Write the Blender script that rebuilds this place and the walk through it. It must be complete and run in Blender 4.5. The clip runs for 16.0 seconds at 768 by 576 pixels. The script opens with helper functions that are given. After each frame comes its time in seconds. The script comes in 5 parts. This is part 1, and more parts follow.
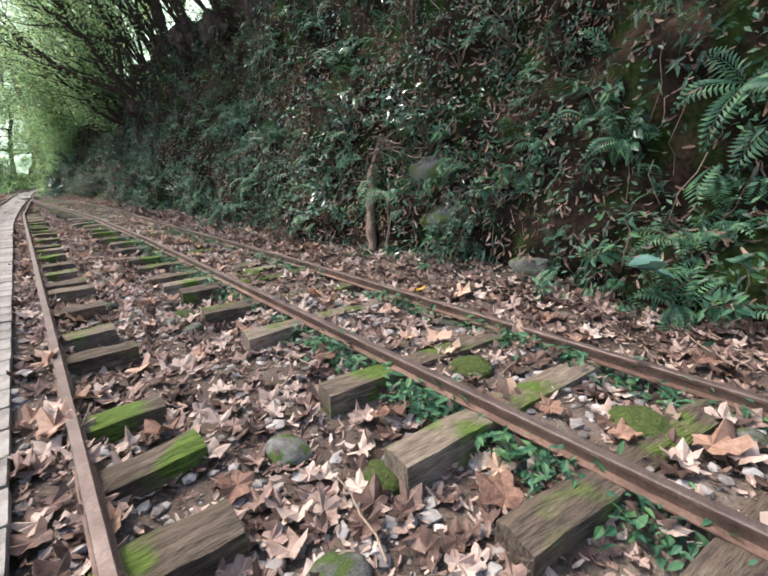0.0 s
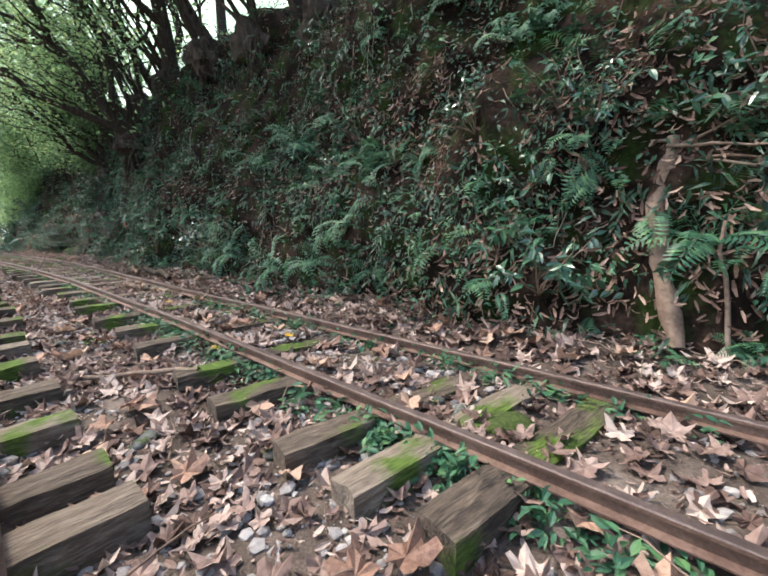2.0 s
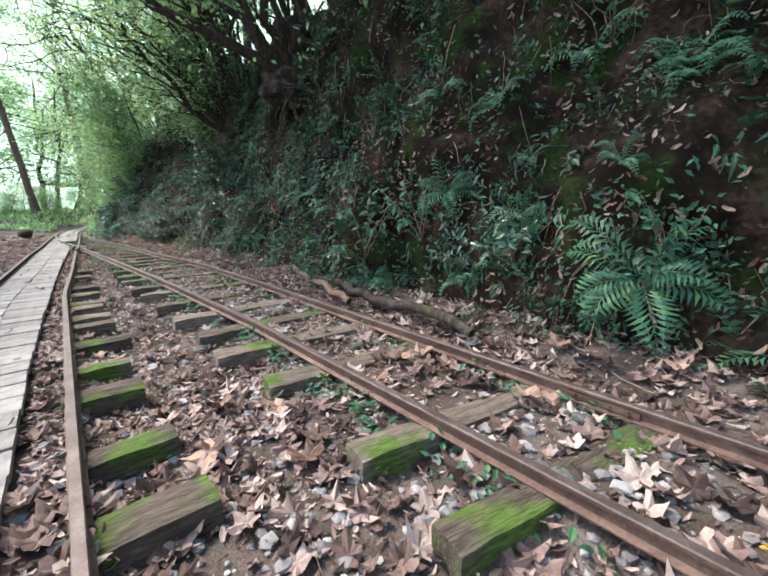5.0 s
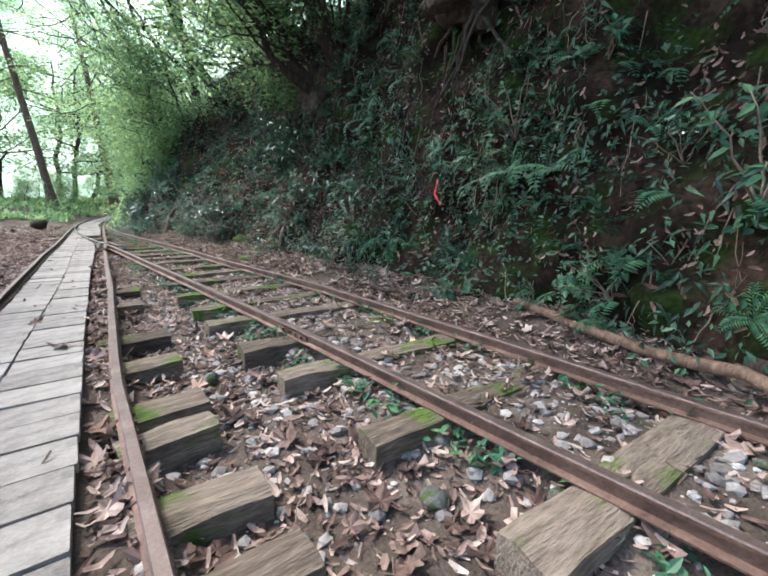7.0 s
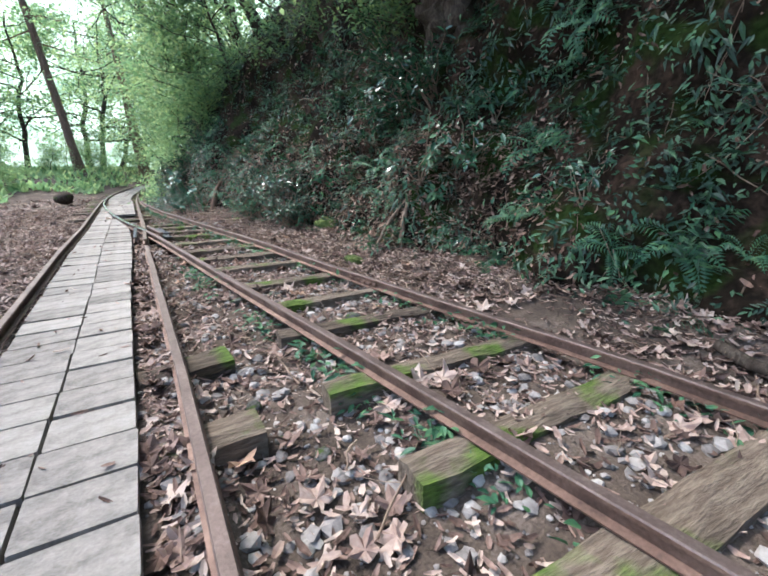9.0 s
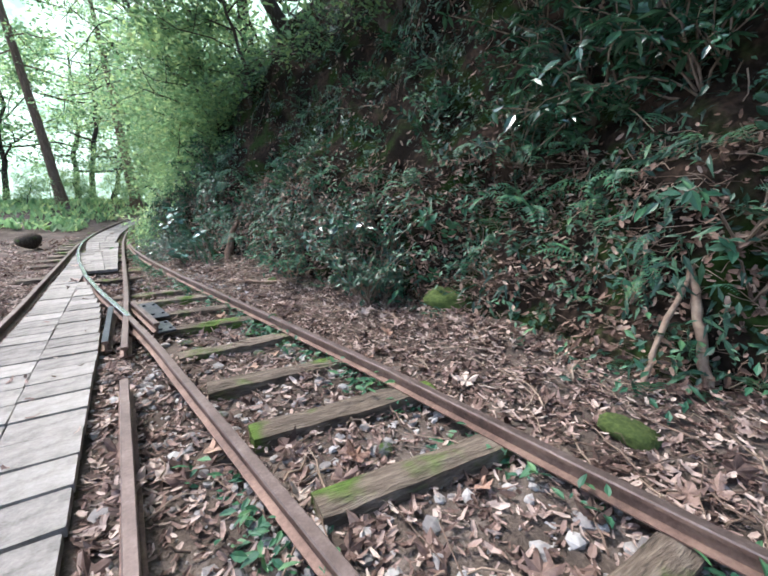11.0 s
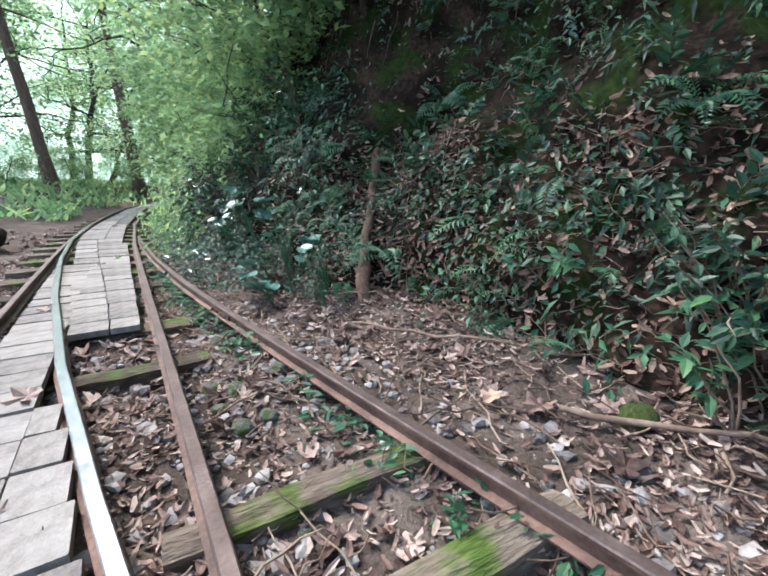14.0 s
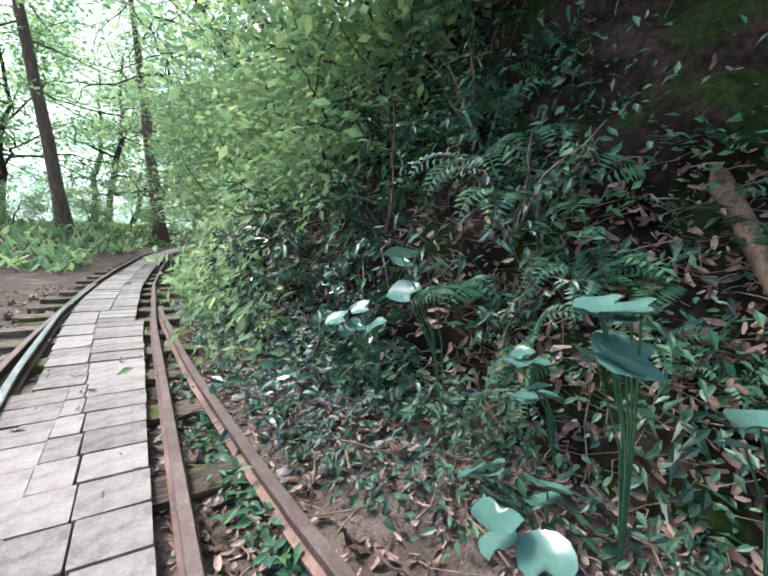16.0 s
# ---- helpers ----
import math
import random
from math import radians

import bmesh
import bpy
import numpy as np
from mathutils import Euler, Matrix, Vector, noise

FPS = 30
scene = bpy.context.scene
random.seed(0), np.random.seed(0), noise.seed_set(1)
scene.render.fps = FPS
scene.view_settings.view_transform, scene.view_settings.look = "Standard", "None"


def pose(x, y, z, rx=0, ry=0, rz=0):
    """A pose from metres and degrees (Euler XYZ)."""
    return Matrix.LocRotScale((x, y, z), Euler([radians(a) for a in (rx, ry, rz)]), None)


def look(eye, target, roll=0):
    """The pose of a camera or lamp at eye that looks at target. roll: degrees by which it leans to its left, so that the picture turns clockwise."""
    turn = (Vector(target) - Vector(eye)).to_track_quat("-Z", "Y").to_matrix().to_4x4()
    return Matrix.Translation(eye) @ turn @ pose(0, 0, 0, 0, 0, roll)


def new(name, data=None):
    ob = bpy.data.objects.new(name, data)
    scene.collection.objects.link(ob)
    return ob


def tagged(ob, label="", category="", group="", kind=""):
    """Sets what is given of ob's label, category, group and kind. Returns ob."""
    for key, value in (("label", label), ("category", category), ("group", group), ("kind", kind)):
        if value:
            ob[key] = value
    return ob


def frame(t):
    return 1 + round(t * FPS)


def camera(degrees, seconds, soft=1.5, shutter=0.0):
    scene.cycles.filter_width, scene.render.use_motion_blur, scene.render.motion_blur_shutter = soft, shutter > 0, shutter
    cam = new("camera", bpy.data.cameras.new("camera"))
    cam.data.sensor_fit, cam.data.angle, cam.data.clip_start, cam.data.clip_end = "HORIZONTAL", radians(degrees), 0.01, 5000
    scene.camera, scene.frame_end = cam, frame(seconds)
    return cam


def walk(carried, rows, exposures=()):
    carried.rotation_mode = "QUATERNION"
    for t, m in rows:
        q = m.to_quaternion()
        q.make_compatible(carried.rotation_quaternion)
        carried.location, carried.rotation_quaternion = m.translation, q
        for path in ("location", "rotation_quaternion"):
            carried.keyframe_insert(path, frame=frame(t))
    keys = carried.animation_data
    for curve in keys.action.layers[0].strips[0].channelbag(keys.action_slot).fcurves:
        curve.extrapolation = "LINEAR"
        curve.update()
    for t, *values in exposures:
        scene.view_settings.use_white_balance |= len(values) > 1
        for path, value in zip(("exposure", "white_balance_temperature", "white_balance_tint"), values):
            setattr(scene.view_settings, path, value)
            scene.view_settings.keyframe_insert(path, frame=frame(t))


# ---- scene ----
PATH = [
    (0, (0.675, 2.313, 1.256), (1.931, 3.755, 0.671), -1.6),
    (0.5, (0.757, 3.042, 1.157), (2.264, 4.3, 0.769), -1.8),
    (1, (0.764, 4.175, 1.153), (2.072, 5.623, 0.717), -1.6),
    (1.5, (0.691, 4.929, 1.103), (1.979, 6.361, 0.562), -1.5),
    (2, (0.724, 5.974, 1.121), (2.139, 7.345, 0.775), -1.7),
    (2.5, (0.716, 6.683, 1.171), (2.116, 8.091, 0.935), -1.3),
    (3, (0.698, 7.896, 1.208), (2.038, 9.351, 0.911), -1.5),
    (3.5, (0.651, 8.597, 1.201), (1.908, 10.118, 0.879), -1.1),
    (4, (0.693, 9.656, 1.218), (1.904, 11.199, 0.827), -1.7),
    (4.2, (0.753, 10.045, 1.229), (1.955, 11.586, 0.805), -2.0),
    (6.3, (0.656, 14.757, 1.134), (1.869, 16.294, 0.729), -0.2),
    (6.5, (0.623, 15.134, 1.117), (1.835, 16.673, 0.716), -0.1),
    (7, (0.573, 15.85, 1.097), (1.747, 17.412, 0.672), 0.0),
    (7.5, (0.609, 16.848, 1.112), (1.777, 18.39, 0.605), -0.2),
    (8, (0.604, 17.484, 1.103), (1.703, 19.053, 0.528), -0.1),
    (10.3, (0.723, 21.3, 1.114), (1.771, 22.919, 0.584), -0.7),
    (10.5, (0.808, 21.563, 1.096), (1.86, 23.188, 0.591), -0.7),
    (11, (0.925, 22.407, 1.193), (2.037, 24.01, 0.751), -0.7),
    (11.5, (0.783, 23.031, 1.102), (1.868, 24.66, 0.692), -0.3),
    (12, (0.866, 24.081, 1.177), (1.995, 25.689, 0.805), -0.2),
    (12.5, (0.826, 24.684, 1.165), (1.954, 26.304, 0.843), -0.2),
    (13, (0.927, 25.58, 1.142), (2.068, 27.173, 0.742), -0.1),
    (13.5, (0.848, 26.242, 1.098), (1.991, 27.811, 0.62), 0.2),
    (14, (0.915, 26.969, 1.052), (2.03, 28.558, 0.567), 0.5),
    (14.5, (0.995, 27.964, 1.129), (2.098, 29.553, 0.622), 0.6),
    (15, (0.952, 28.491, 1.059), (2.011, 30.126, 0.605), 1.3),
    (15.5, (0.952, 29.486, 1.172), (1.978, 31.175, 0.87), 1.3),
    (16, (1.044, 29.951, 1.106), (2.144, 31.6, 0.843), 1.6),
]
cam = camera(87.3, 16.0, 1.9)
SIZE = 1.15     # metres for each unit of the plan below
walk(cam, [(t, look(eye, target, roll)) for t, eye, target, roll in PATH], [(0, 2.0, 6550, 13), (4, 2.15, 6150, 10), (7, 2.2, 6000, 10), (11, 2.2, 5850, 12), (13, 2.1, 5800, 12), (14.5, 2.1, 5800, 12), (16, 2.2, 5900, 14)])

# ---- world, sun ----
world = bpy.data.worlds.new("sky")
scene.world = world
world.use_nodes = True
wn = world.node_tree.nodes
sky = wn.new("ShaderNodeTexSky")
sky.sky_type = "NISHITA"
sky.sun_disc = False
SUN_EL, SUN_AZ = 56.0, -31.0     # elevation, and heading of the sun from +Y towards +X, degrees
sky.sun_elevation, sky.sun_rotation = radians(SUN_EL), radians(SUN_AZ)
sky.air_density, sky.dust_density, sky.ozone_density = 1.0, 3.0, 1.0
wn["Background"].inputs["Strength"].default_value = 0.14
world.node_tree.links.new(sky.outputs[0], wn["Background"].inputs["Color"])
sun = new("sun", bpy.data.lights.new("sun", "SUN"))
sun.data.energy, sun.data.angle, sun.data.color = 1.0, radians(8.0), (1.0, 0.94, 0.84)
sun_way = Vector((math.sin(radians(SUN_AZ)) * math.cos(radians(SUN_EL)), math.cos(radians(SUN_AZ)) * math.cos(radians(SUN_EL)), math.sin(radians(SUN_EL))))
sun.matrix_world = look(sun_way * 60, (0, 0, 0))

# ---- materials ----
rng = np.random.default_rng(7)


def material(name, stops, scale=3.0, rough=0.8, bump=0.3, fine=40.0, spec=0.3, metal=0.0, vary="", amount=0.35, through_light=0.0, moss=None, stretch=(1, 1, 1), spots=None):
    """Node material: a ramp of colours over noise at two scales, fine bump, an optional random tint for each
    object or island, an optional moss patch colour on upward faces, and optional light through thin leaves."""
    m = bpy.data.materials.new(name)
    m.use_nodes = True
    n, l = m.node_tree.nodes, m.node_tree.links
    b = n["Principled BSDF"]
    out = n["Material Output"]
    tc = n.new("ShaderNodeTexCoord")
    mp = n.new("ShaderNodeMapping")
    mp.inputs["Scale"].default_value = stretch
    l.new(tc.outputs["Object"], mp.inputs["Vector"])
    a = n.new("ShaderNodeTexNoise")
    a.inputs["Scale"].default_value, a.inputs["Detail"].default_value, a.inputs["Roughness"].default_value = scale, 6, 0.62
    l.new(mp.outputs[0], a.inputs["Vector"])
    f = n.new("ShaderNodeTexNoise")
    f.inputs["Scale"].default_value, f.inputs["Detail"].default_value = fine, 4
    l.new(mp.outputs[0], f.inputs["Vector"])
    mixv = n.new("ShaderNodeMath")
    mixv.operation = "MULTIPLY_ADD"
    l.new(f.outputs[0], mixv.inputs[0])
    mixv.inputs[1].default_value = 0.45
    sub = n.new("ShaderNodeMath")
    sub.operation = "ADD"
    l.new(a.outputs[0], sub.inputs[0])
    sub.inputs[1].default_value = -0.22
    l.new(sub.outputs[0], mixv.inputs[2])
    last = mixv.outputs[0]
    if vary:
        if vary == "object":
            src = n.new("ShaderNodeObjectInfo").outputs["Random"]
        else:
            src = n.new("ShaderNodeNewGeometry").outputs["Random Per Island"]
        add = n.new("ShaderNodeMath")
        add.operation = "MULTIPLY_ADD"
        l.new(src, add.inputs[0])
        add.inputs[1].default_value = amount * 2
        off = n.new("ShaderNodeMath")
        off.operation = "ADD"
        l.new(last, off.inputs[0])
        off.inputs[1].default_value = -amount
        l.new(off.outputs[0], add.inputs[2])
        last = add.outputs[0]
    ramp = n.new("ShaderNodeValToRGB")
    l.new(last, ramp.inputs[0])
    el = ramp.color_ramp.elements
    while len(el) < len(stops):
        el.new(0.5)
    for e, (p, c) in zip(el, stops):
        e.position, e.color = p, (*c, 1)
    col = ramp.outputs[0]
    if moss:
        colour, low, high = moss
        mo = n.new("ShaderNodeTexNoise")
        mo.inputs["Scale"].default_value, mo.inputs["Detail"].default_value = 3.1, 5
        if vary == "object":
            shift = n.new("ShaderNodeVectorMath")
            shift.operation = "ADD"
            l.new(tc.outputs["Object"], shift.inputs[0])
            info = n.new("ShaderNodeObjectInfo")
            l.new(info.outputs["Location"], shift.inputs[1])
            l.new(shift.outputs[0], mo.inputs["Vector"])
        else:
            l.new(tc.outputs["Object"], mo.inputs["Vector"])
        mr = n.new("ShaderNodeMapRange")
        mr.inputs["From Min"].default_value, mr.inputs["From Max"].default_value = low, high
        l.new(mo.outputs[0], mr.inputs[0])
        mx = n.new("ShaderNodeMixRGB")
        l.new(mr.outputs[0], mx.inputs[0])
        l.new(col, mx.inputs[1])
        gr = n.new("ShaderNodeValToRGB")
        l.new(f.outputs[0], gr.inputs[0])
        gr.color_ramp.elements[0].position, gr.color_ramp.elements[1].position = 0.3, 0.7
        gr.color_ramp.elements[0].color = (*[c * 0.45 for c in colour], 1)
        gr.color_ramp.elements[1].color = (*[c * 1.3 for c in colour], 1)
        l.new(gr.outputs[0], mx.inputs[2])
        col = mx.outputs[0]
    l.new(col, b.inputs["Base Color"])
    b.inputs["Roughness"].default_value = rough
    b.inputs["Specular IOR Level"].default_value = spec
    b.inputs["Metallic"].default_value = metal
    if bump:
        bp = n.new("ShaderNodeBump")
        bp.inputs["Strength"].default_value, bp.inputs["Distance"].default_value = bump, 0.02
        l.new(mixv.outputs[0], bp.inputs["Height"])
        l.new(bp.outputs[0], b.inputs["Normal"])
    if through_light:
        tr = n.new("ShaderNodeBsdfTranslucent")
        l.new(col, tr.inputs["Color"])
        ms = n.new("ShaderNodeMixShader")
        ms.inputs[0].default_value = through_light
        l.new(b.outputs[0], ms.inputs[1])
        l.new(tr.outputs[0], ms.inputs[2])
        l.new(ms.outputs[0], out.inputs["Surface"])
    return m


M_SOIL = material("forest_soil", [(0.2, (0.026, 0.021, 0.017)), (0.5, (0.09, 0.07, 0.056)), (0.8, (0.22, 0.18, 0.15))], 2.6, 0.95, 1.0, 85, spec=0.08)
# Dark earth, taken near black so its colour carries the shade of the hollows.
M_BANK = material("shaded_bank_earth", [(0.25, (0.004, 0.0035, 0.0028)), (0.5, (0.015, 0.011, 0.008)), (0.8, (0.075, 0.048, 0.034))], 2.2, 0.95, 1.0, 26, spec=0.04, moss=((0.02, 0.034, 0.009), 0.5, 0.64))
M_GRAVEL = material("gravel_stone", [(0.1, (0.09, 0.08, 0.075)), (0.5, (0.24, 0.22, 0.205)), (0.9, (0.42, 0.4, 0.37))], 9, 0.85, 0.3, 60, vary="island", amount=0.3)
M_ROCK = material("mossy_rock", [(0.2, (0.04, 0.04, 0.036)), (0.5, (0.11, 0.11, 0.1)), (0.85, (0.22, 0.22, 0.205))], 5, 0.85, 0.6, 40, vary="object", amount=0.15, moss=((0.06, 0.095, 0.02), 0.47, 0.6))
M_RUST = material("rusty_steel", [(0.25, (0.045, 0.028, 0.022)), (0.5, (0.115, 0.068, 0.05)), (0.8, (0.21, 0.135, 0.1))], 5, 0.62, 0.35, 70, spec=0.4, metal=0.35, vary="object", amount=0.06)
M_HEAD = material("worn_rail_head", [(0.25, (0.07, 0.05, 0.042)), (0.55, (0.13, 0.095, 0.082)), (0.85, (0.22, 0.175, 0.155))], 7, 0.55, 0.15, 90, spec=0.5, metal=0.5)
M_SHINE = material("polished_rail_head", [(0.25, (0.28, 0.28, 0.3)), (0.6, (0.5, 0.51, 0.54)), (0.85, (0.66, 0.67, 0.7))], 7, 0.26, 0.08, 90, spec=0.6, metal=0.85)
M_PLATE = material("dark_steel_plate", [(0.3, (0.03, 0.033, 0.04)), (0.7, (0.085, 0.09, 0.105))], 6, 0.45, 0.2, 60, metal=0.6)
M_TIE = material("weathered_sleeper", [(0.2, (0.045, 0.034, 0.025)), (0.5, (0.125, 0.096, 0.07)), (0.85, (0.26, 0.212, 0.162))], 4.5, 0.9, 0.9, 18, vary="object", amount=0.2, moss=((0.085, 0.135, 0.022), 0.53, 0.62), stretch=(1, 7, 4))
M_PLANK = material("grey_boardwalk_plank", [(0.15, (0.085, 0.075, 0.066)), (0.5, (0.215, 0.196, 0.172)), (0.9, (0.34, 0.315, 0.28))], 3.2, 0.8, 0.35, 22, vary="object", amount=0.16, stretch=(1, 6, 4))
M_LITTER = material("dead_leaf", [(0.0, (0.045, 0.027, 0.021)), (0.3, (0.135, 0.084, 0.065)), (0.6, (0.27, 0.185, 0.15)), (0.85, (0.42, 0.32, 0.265)), (1.0, (0.52, 0.42, 0.35))], 9, 0.75, 0.3, 45, vary="island", amount=0.5, through_light=0.12)
M_BANKLEAF = material("darker_dead_leaf", [(0.0, (0.035, 0.021, 0.015)), (0.4, (0.12, 0.074, 0.054)), (0.75, (0.25, 0.165, 0.125)), (1.0, (0.42, 0.31, 0.235))], 9, 0.75, 0.3, 45, spec=0.15, vary="island", amount=0.45, through_light=0.1)
M_LEAFOBJ = material("large_dead_leaf", [(0.0, (0.13, 0.07, 0.05)), (0.35, (0.28, 0.165, 0.115)), (0.65, (0.42, 0.27, 0.19)), (1.0, (0.54, 0.38, 0.27))], 9, 0.7, 0.3, 45, vary="object", amount=0.45, through_light=0.12)
M_YELLOW = material("yellow_leaf", [(0.2, (0.55, 0.28, 0.03)), (0.7, (0.75, 0.5, 0.04))], 9, 0.6, 0.2, 45, through_light=0.15)
M_FERN = material("fern_green", [(0.0, (0.018, 0.06, 0.034)), (0.5, (0.045, 0.135, 0.07)), (1.0, (0.12, 0.24, 0.085))], 5, 0.5, 0.15, 60, spec=0.4, vary="island", amount=0.3, through_light=0.25)
M_GREEN = material("evergreen_leaf", [(0.0, (0.008, 0.024, 0.014)), (0.5, (0.025, 0.07, 0.04)), (1.0, (0.08, 0.165, 0.08))], 5, 0.44, 0.1, 60, spec=0.42, vary="island", amount=0.42, through_light=0.2)
M_GLOSS = material("glossy_leaf", [(0.0, (0.014, 0.045, 0.03)), (1.0, (0.06, 0.15, 0.07))], 6, 0.24, 0.08, 60, spec=0.8, vary="island", amount=0.3, through_light=0.12)
# Glossy leaf whose base colour is paled to stand for reflected sky.
M_ROUND = material("glossy_sky_pale_leaf", [(0.0, (0.05, 0.13, 0.10)), (1.0, (0.12, 0.24, 0.19))], 6, 0.27, 0.1, 60, spec=0.8, vary="island", amount=0.2, through_light=0.12)
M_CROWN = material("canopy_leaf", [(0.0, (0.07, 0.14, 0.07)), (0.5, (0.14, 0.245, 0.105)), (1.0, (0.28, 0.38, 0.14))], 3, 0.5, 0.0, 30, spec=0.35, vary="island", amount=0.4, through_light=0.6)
# Paler copy of canopy_leaf: sunlight and haze are put into the leaf colour.
M_CROWN_SUNLIT = material("sunlit_canopy_leaf", [(0.0, (0.12, 0.23, 0.11)), (0.5, (0.25, 0.40, 0.18)), (1.0, (0.46, 0.55, 0.22))], 3, 0.5, 0.0, 30, spec=0.35, vary="island", amount=0.4, through_light=0.6)
M_BARK = material("dark_bark", [(0.2, (0.018, 0.014, 0.011)), (0.5, (0.055, 0.043, 0.034)), (0.85, (0.14, 0.115, 0.09))], 6, 0.95, 1.0, 30, spec=0.06, stretch=(3, 3, 0.6), moss=((0.05, 0.08, 0.02), 0.6, 0.72))
M_CEDAR = material("cedar_bark", [(0.2, (0.06, 0.038, 0.026)), (0.5, (0.15, 0.095, 0.065)), (0.85, (0.27, 0.19, 0.13))], 6, 0.95, 1.0, 26, stretch=(4, 4, 0.4))
M_TWIG = material("dry_twig", [(0.2, (0.07, 0.045, 0.032)), (0.5, (0.18, 0.125, 0.09)), (0.85, (0.34, 0.26, 0.19))], 7, 0.9, 0.5, 40, vary="island", amount=0.25)
M_RED = material("red_ribbon", [(0.2, (0.6, 0.03, 0.04)), (0.8, (0.8, 0.07, 0.08))], 8, 0.5, 0.1, 60)
M_MOSS = material("moss_cushion", [(0.2, (0.022, 0.036, 0.01)), (0.5, (0.065, 0.095, 0.022)), (0.85, (0.14, 0.17, 0.045))], 14, 0.95, 1.0, 80)

# ---- mesh helpers ----


def fast_mesh(name, verts, faces, mat, smooth=False):
    """Mesh from an (n, 3) array and an (m, k) array of equal-sided faces."""
    verts, faces = np.asarray(verts, np.float32), np.asarray(faces, np.int32)
    me = bpy.data.meshes.new(name)
    me.vertices.add(len(verts))
    me.vertices.foreach_set("co", verts.ravel())
    k = faces.shape[1]
    me.loops.add(faces.size)
    me.loops.foreach_set("vertex_index", faces.ravel())
    me.polygons.add(len(faces))
    me.polygons.foreach_set("loop_start", np.arange(0, faces.size, k, dtype=np.int32))
    me.update(calc_edges=True)
    me.polygons.foreach_set("use_smooth", np.full(len(faces), smooth))
    me.materials.append(mat)
    me.validate()
    return me


def turns(yaw, pitch, roll):
    """Rotation matrices: roll about x, pitch about y, yaw about z."""
    cz, sz, cy, sy, cx, sx = np.cos(yaw), np.sin(yaw), np.cos(pitch), np.sin(pitch), np.cos(roll), np.sin(roll)
    r = np.empty((len(yaw), 3, 3))
    r[:, 0] = np.stack([cz * cy, cz * sy * sx - sz * cx, cz * sy * cx + sz * sx], 1)
    r[:, 1] = np.stack([sz * cy, sz * sy * sx + cz * cx, sz * sy * cx - cz * sx], 1)
    r[:, 2] = np.stack([-sy, cy * sx, cy * cx], 1)
    return r


def scatter(template, places, rots, sizes):
    """Copies of a template (verts, faces) as one vertex and face array."""
    tv, tf = np.asarray(template[0], float), np.asarray(template[1], int)
    v = np.einsum("mij,nj->mni", rots, tv) * np.asarray(sizes)[:, None, None] + np.asarray(places)[:, None, :]
    f = tf[None] + (np.arange(len(places)) * len(tv))[:, None, None]
    return v.reshape(-1, 3), f.reshape(-1, tf.shape[1])


def join(parts):
    vs, fs, n = [], [], 0
    for v, f in parts:
        vs.append(v)
        fs.append(f + n)
        n += len(v)
    return np.concatenate(vs), np.concatenate(fs)


def tube(points, radii, sides=7):
    """A tapered tube of quads along points."""
    p = [Vector(q) for q in points]
    vs, fs = [], []
    side = Vector((1, 0, 0))
    for i, q in enumerate(p):
        d = (p[min(i + 1, len(p) - 1)] - p[max(i - 1, 0)]).normalized()
        u = side - d * side.dot(d)
        if u.length < 0.1:
            u = Vector((0, 1, 0)) - d * d.y
        u.normalize()
        side = u
        w = d.cross(u)
        for k in range(sides):
            a = 2 * math.pi * k / sides
            vs.append(q + (u * math.cos(a) + w * math.sin(a)) * radii[i])
    for i in range(len(p) - 1):
        for k in range(sides):
            fs.append((i * sides + k, i * sides + (k + 1) % sides, (i + 1) * sides + (k + 1) % sides, (i + 1) * sides + k))
    return np.array([tuple(v) for v in vs]), np.array(fs)


def wander(start, end, steps, amount, rnd, sag=0.0):
    """Points from start to end that stray by amount."""
    a, b = np.array(start, float), np.array(end, float)
    out = []
    drift = np.zeros(3)
    for i in range(steps + 1):
        s = i / steps
        drift = drift * 0.7 + rnd.normal(0, amount, 3)
        out.append(a + (b - a) * s + drift * min(1, s * 4) + np.array((0, 0, -sag * 4 * s * (1 - s))))
    return out


def part(name, me, parent, label=""):
    ob = new(name, me)
    ob.parent = parent
    return tagged(ob, label)


def put(ob, m):
    """Sets the pose of a part in the plan, under a parent that is only moved."""
    ob.matrix_basis = Matrix.Translation(-ob.parent.location) @ m


def empty(name, x=0, y=0, z=0):
    ob = new(name)
    ob.location = (x, y, z)
    ob.empty_display_size = 0.1
    return ob


# ---- plan ----
MAIN_R = ([-12, 16, 18.4, 20.6, 22, 24.1, 27.8, 30, 33, 36, 40.7, 45, 50, 56, 64], [0.55, 0.55, 0.67, 0.75, 0.80, 0.92, 1.06, 1.15, 1.36, 1.72, 2.4, 3.4, 5.0, 7.6, 12])
SIDE_L = ([-12, 9, 13.4, 14.9, 16.5, 18.4, 20, 21.7, 22.4, 23.3, 23.9, 24.5, 25.7, 26.3, 27.2, 29, 31, 33, 35], [1.91, 1.89, 1.77, 1.66, 1.55, 1.37, 1.21, 1.05, 0.99, 0.88, 0.79, 0.70, 0.56, 0.52, 0.45, 0.39, 0.42, 0.60, 0.80])
SIDE_R = ([-12, 5.9, 8.5, 10, 15, 17.4, 18.2, 19.8, 21.2, 22.5, 24.5, 25.8, 27.2, 28.7, 30.5, 32], [2.72, 2.71, 2.63, 2.57, 2.46, 2.37, 2.26, 2.08, 1.97, 1.82, 1.57, 1.43, 1.31, 1.25, 1.255, 1.33])
GAUGE = 0.81
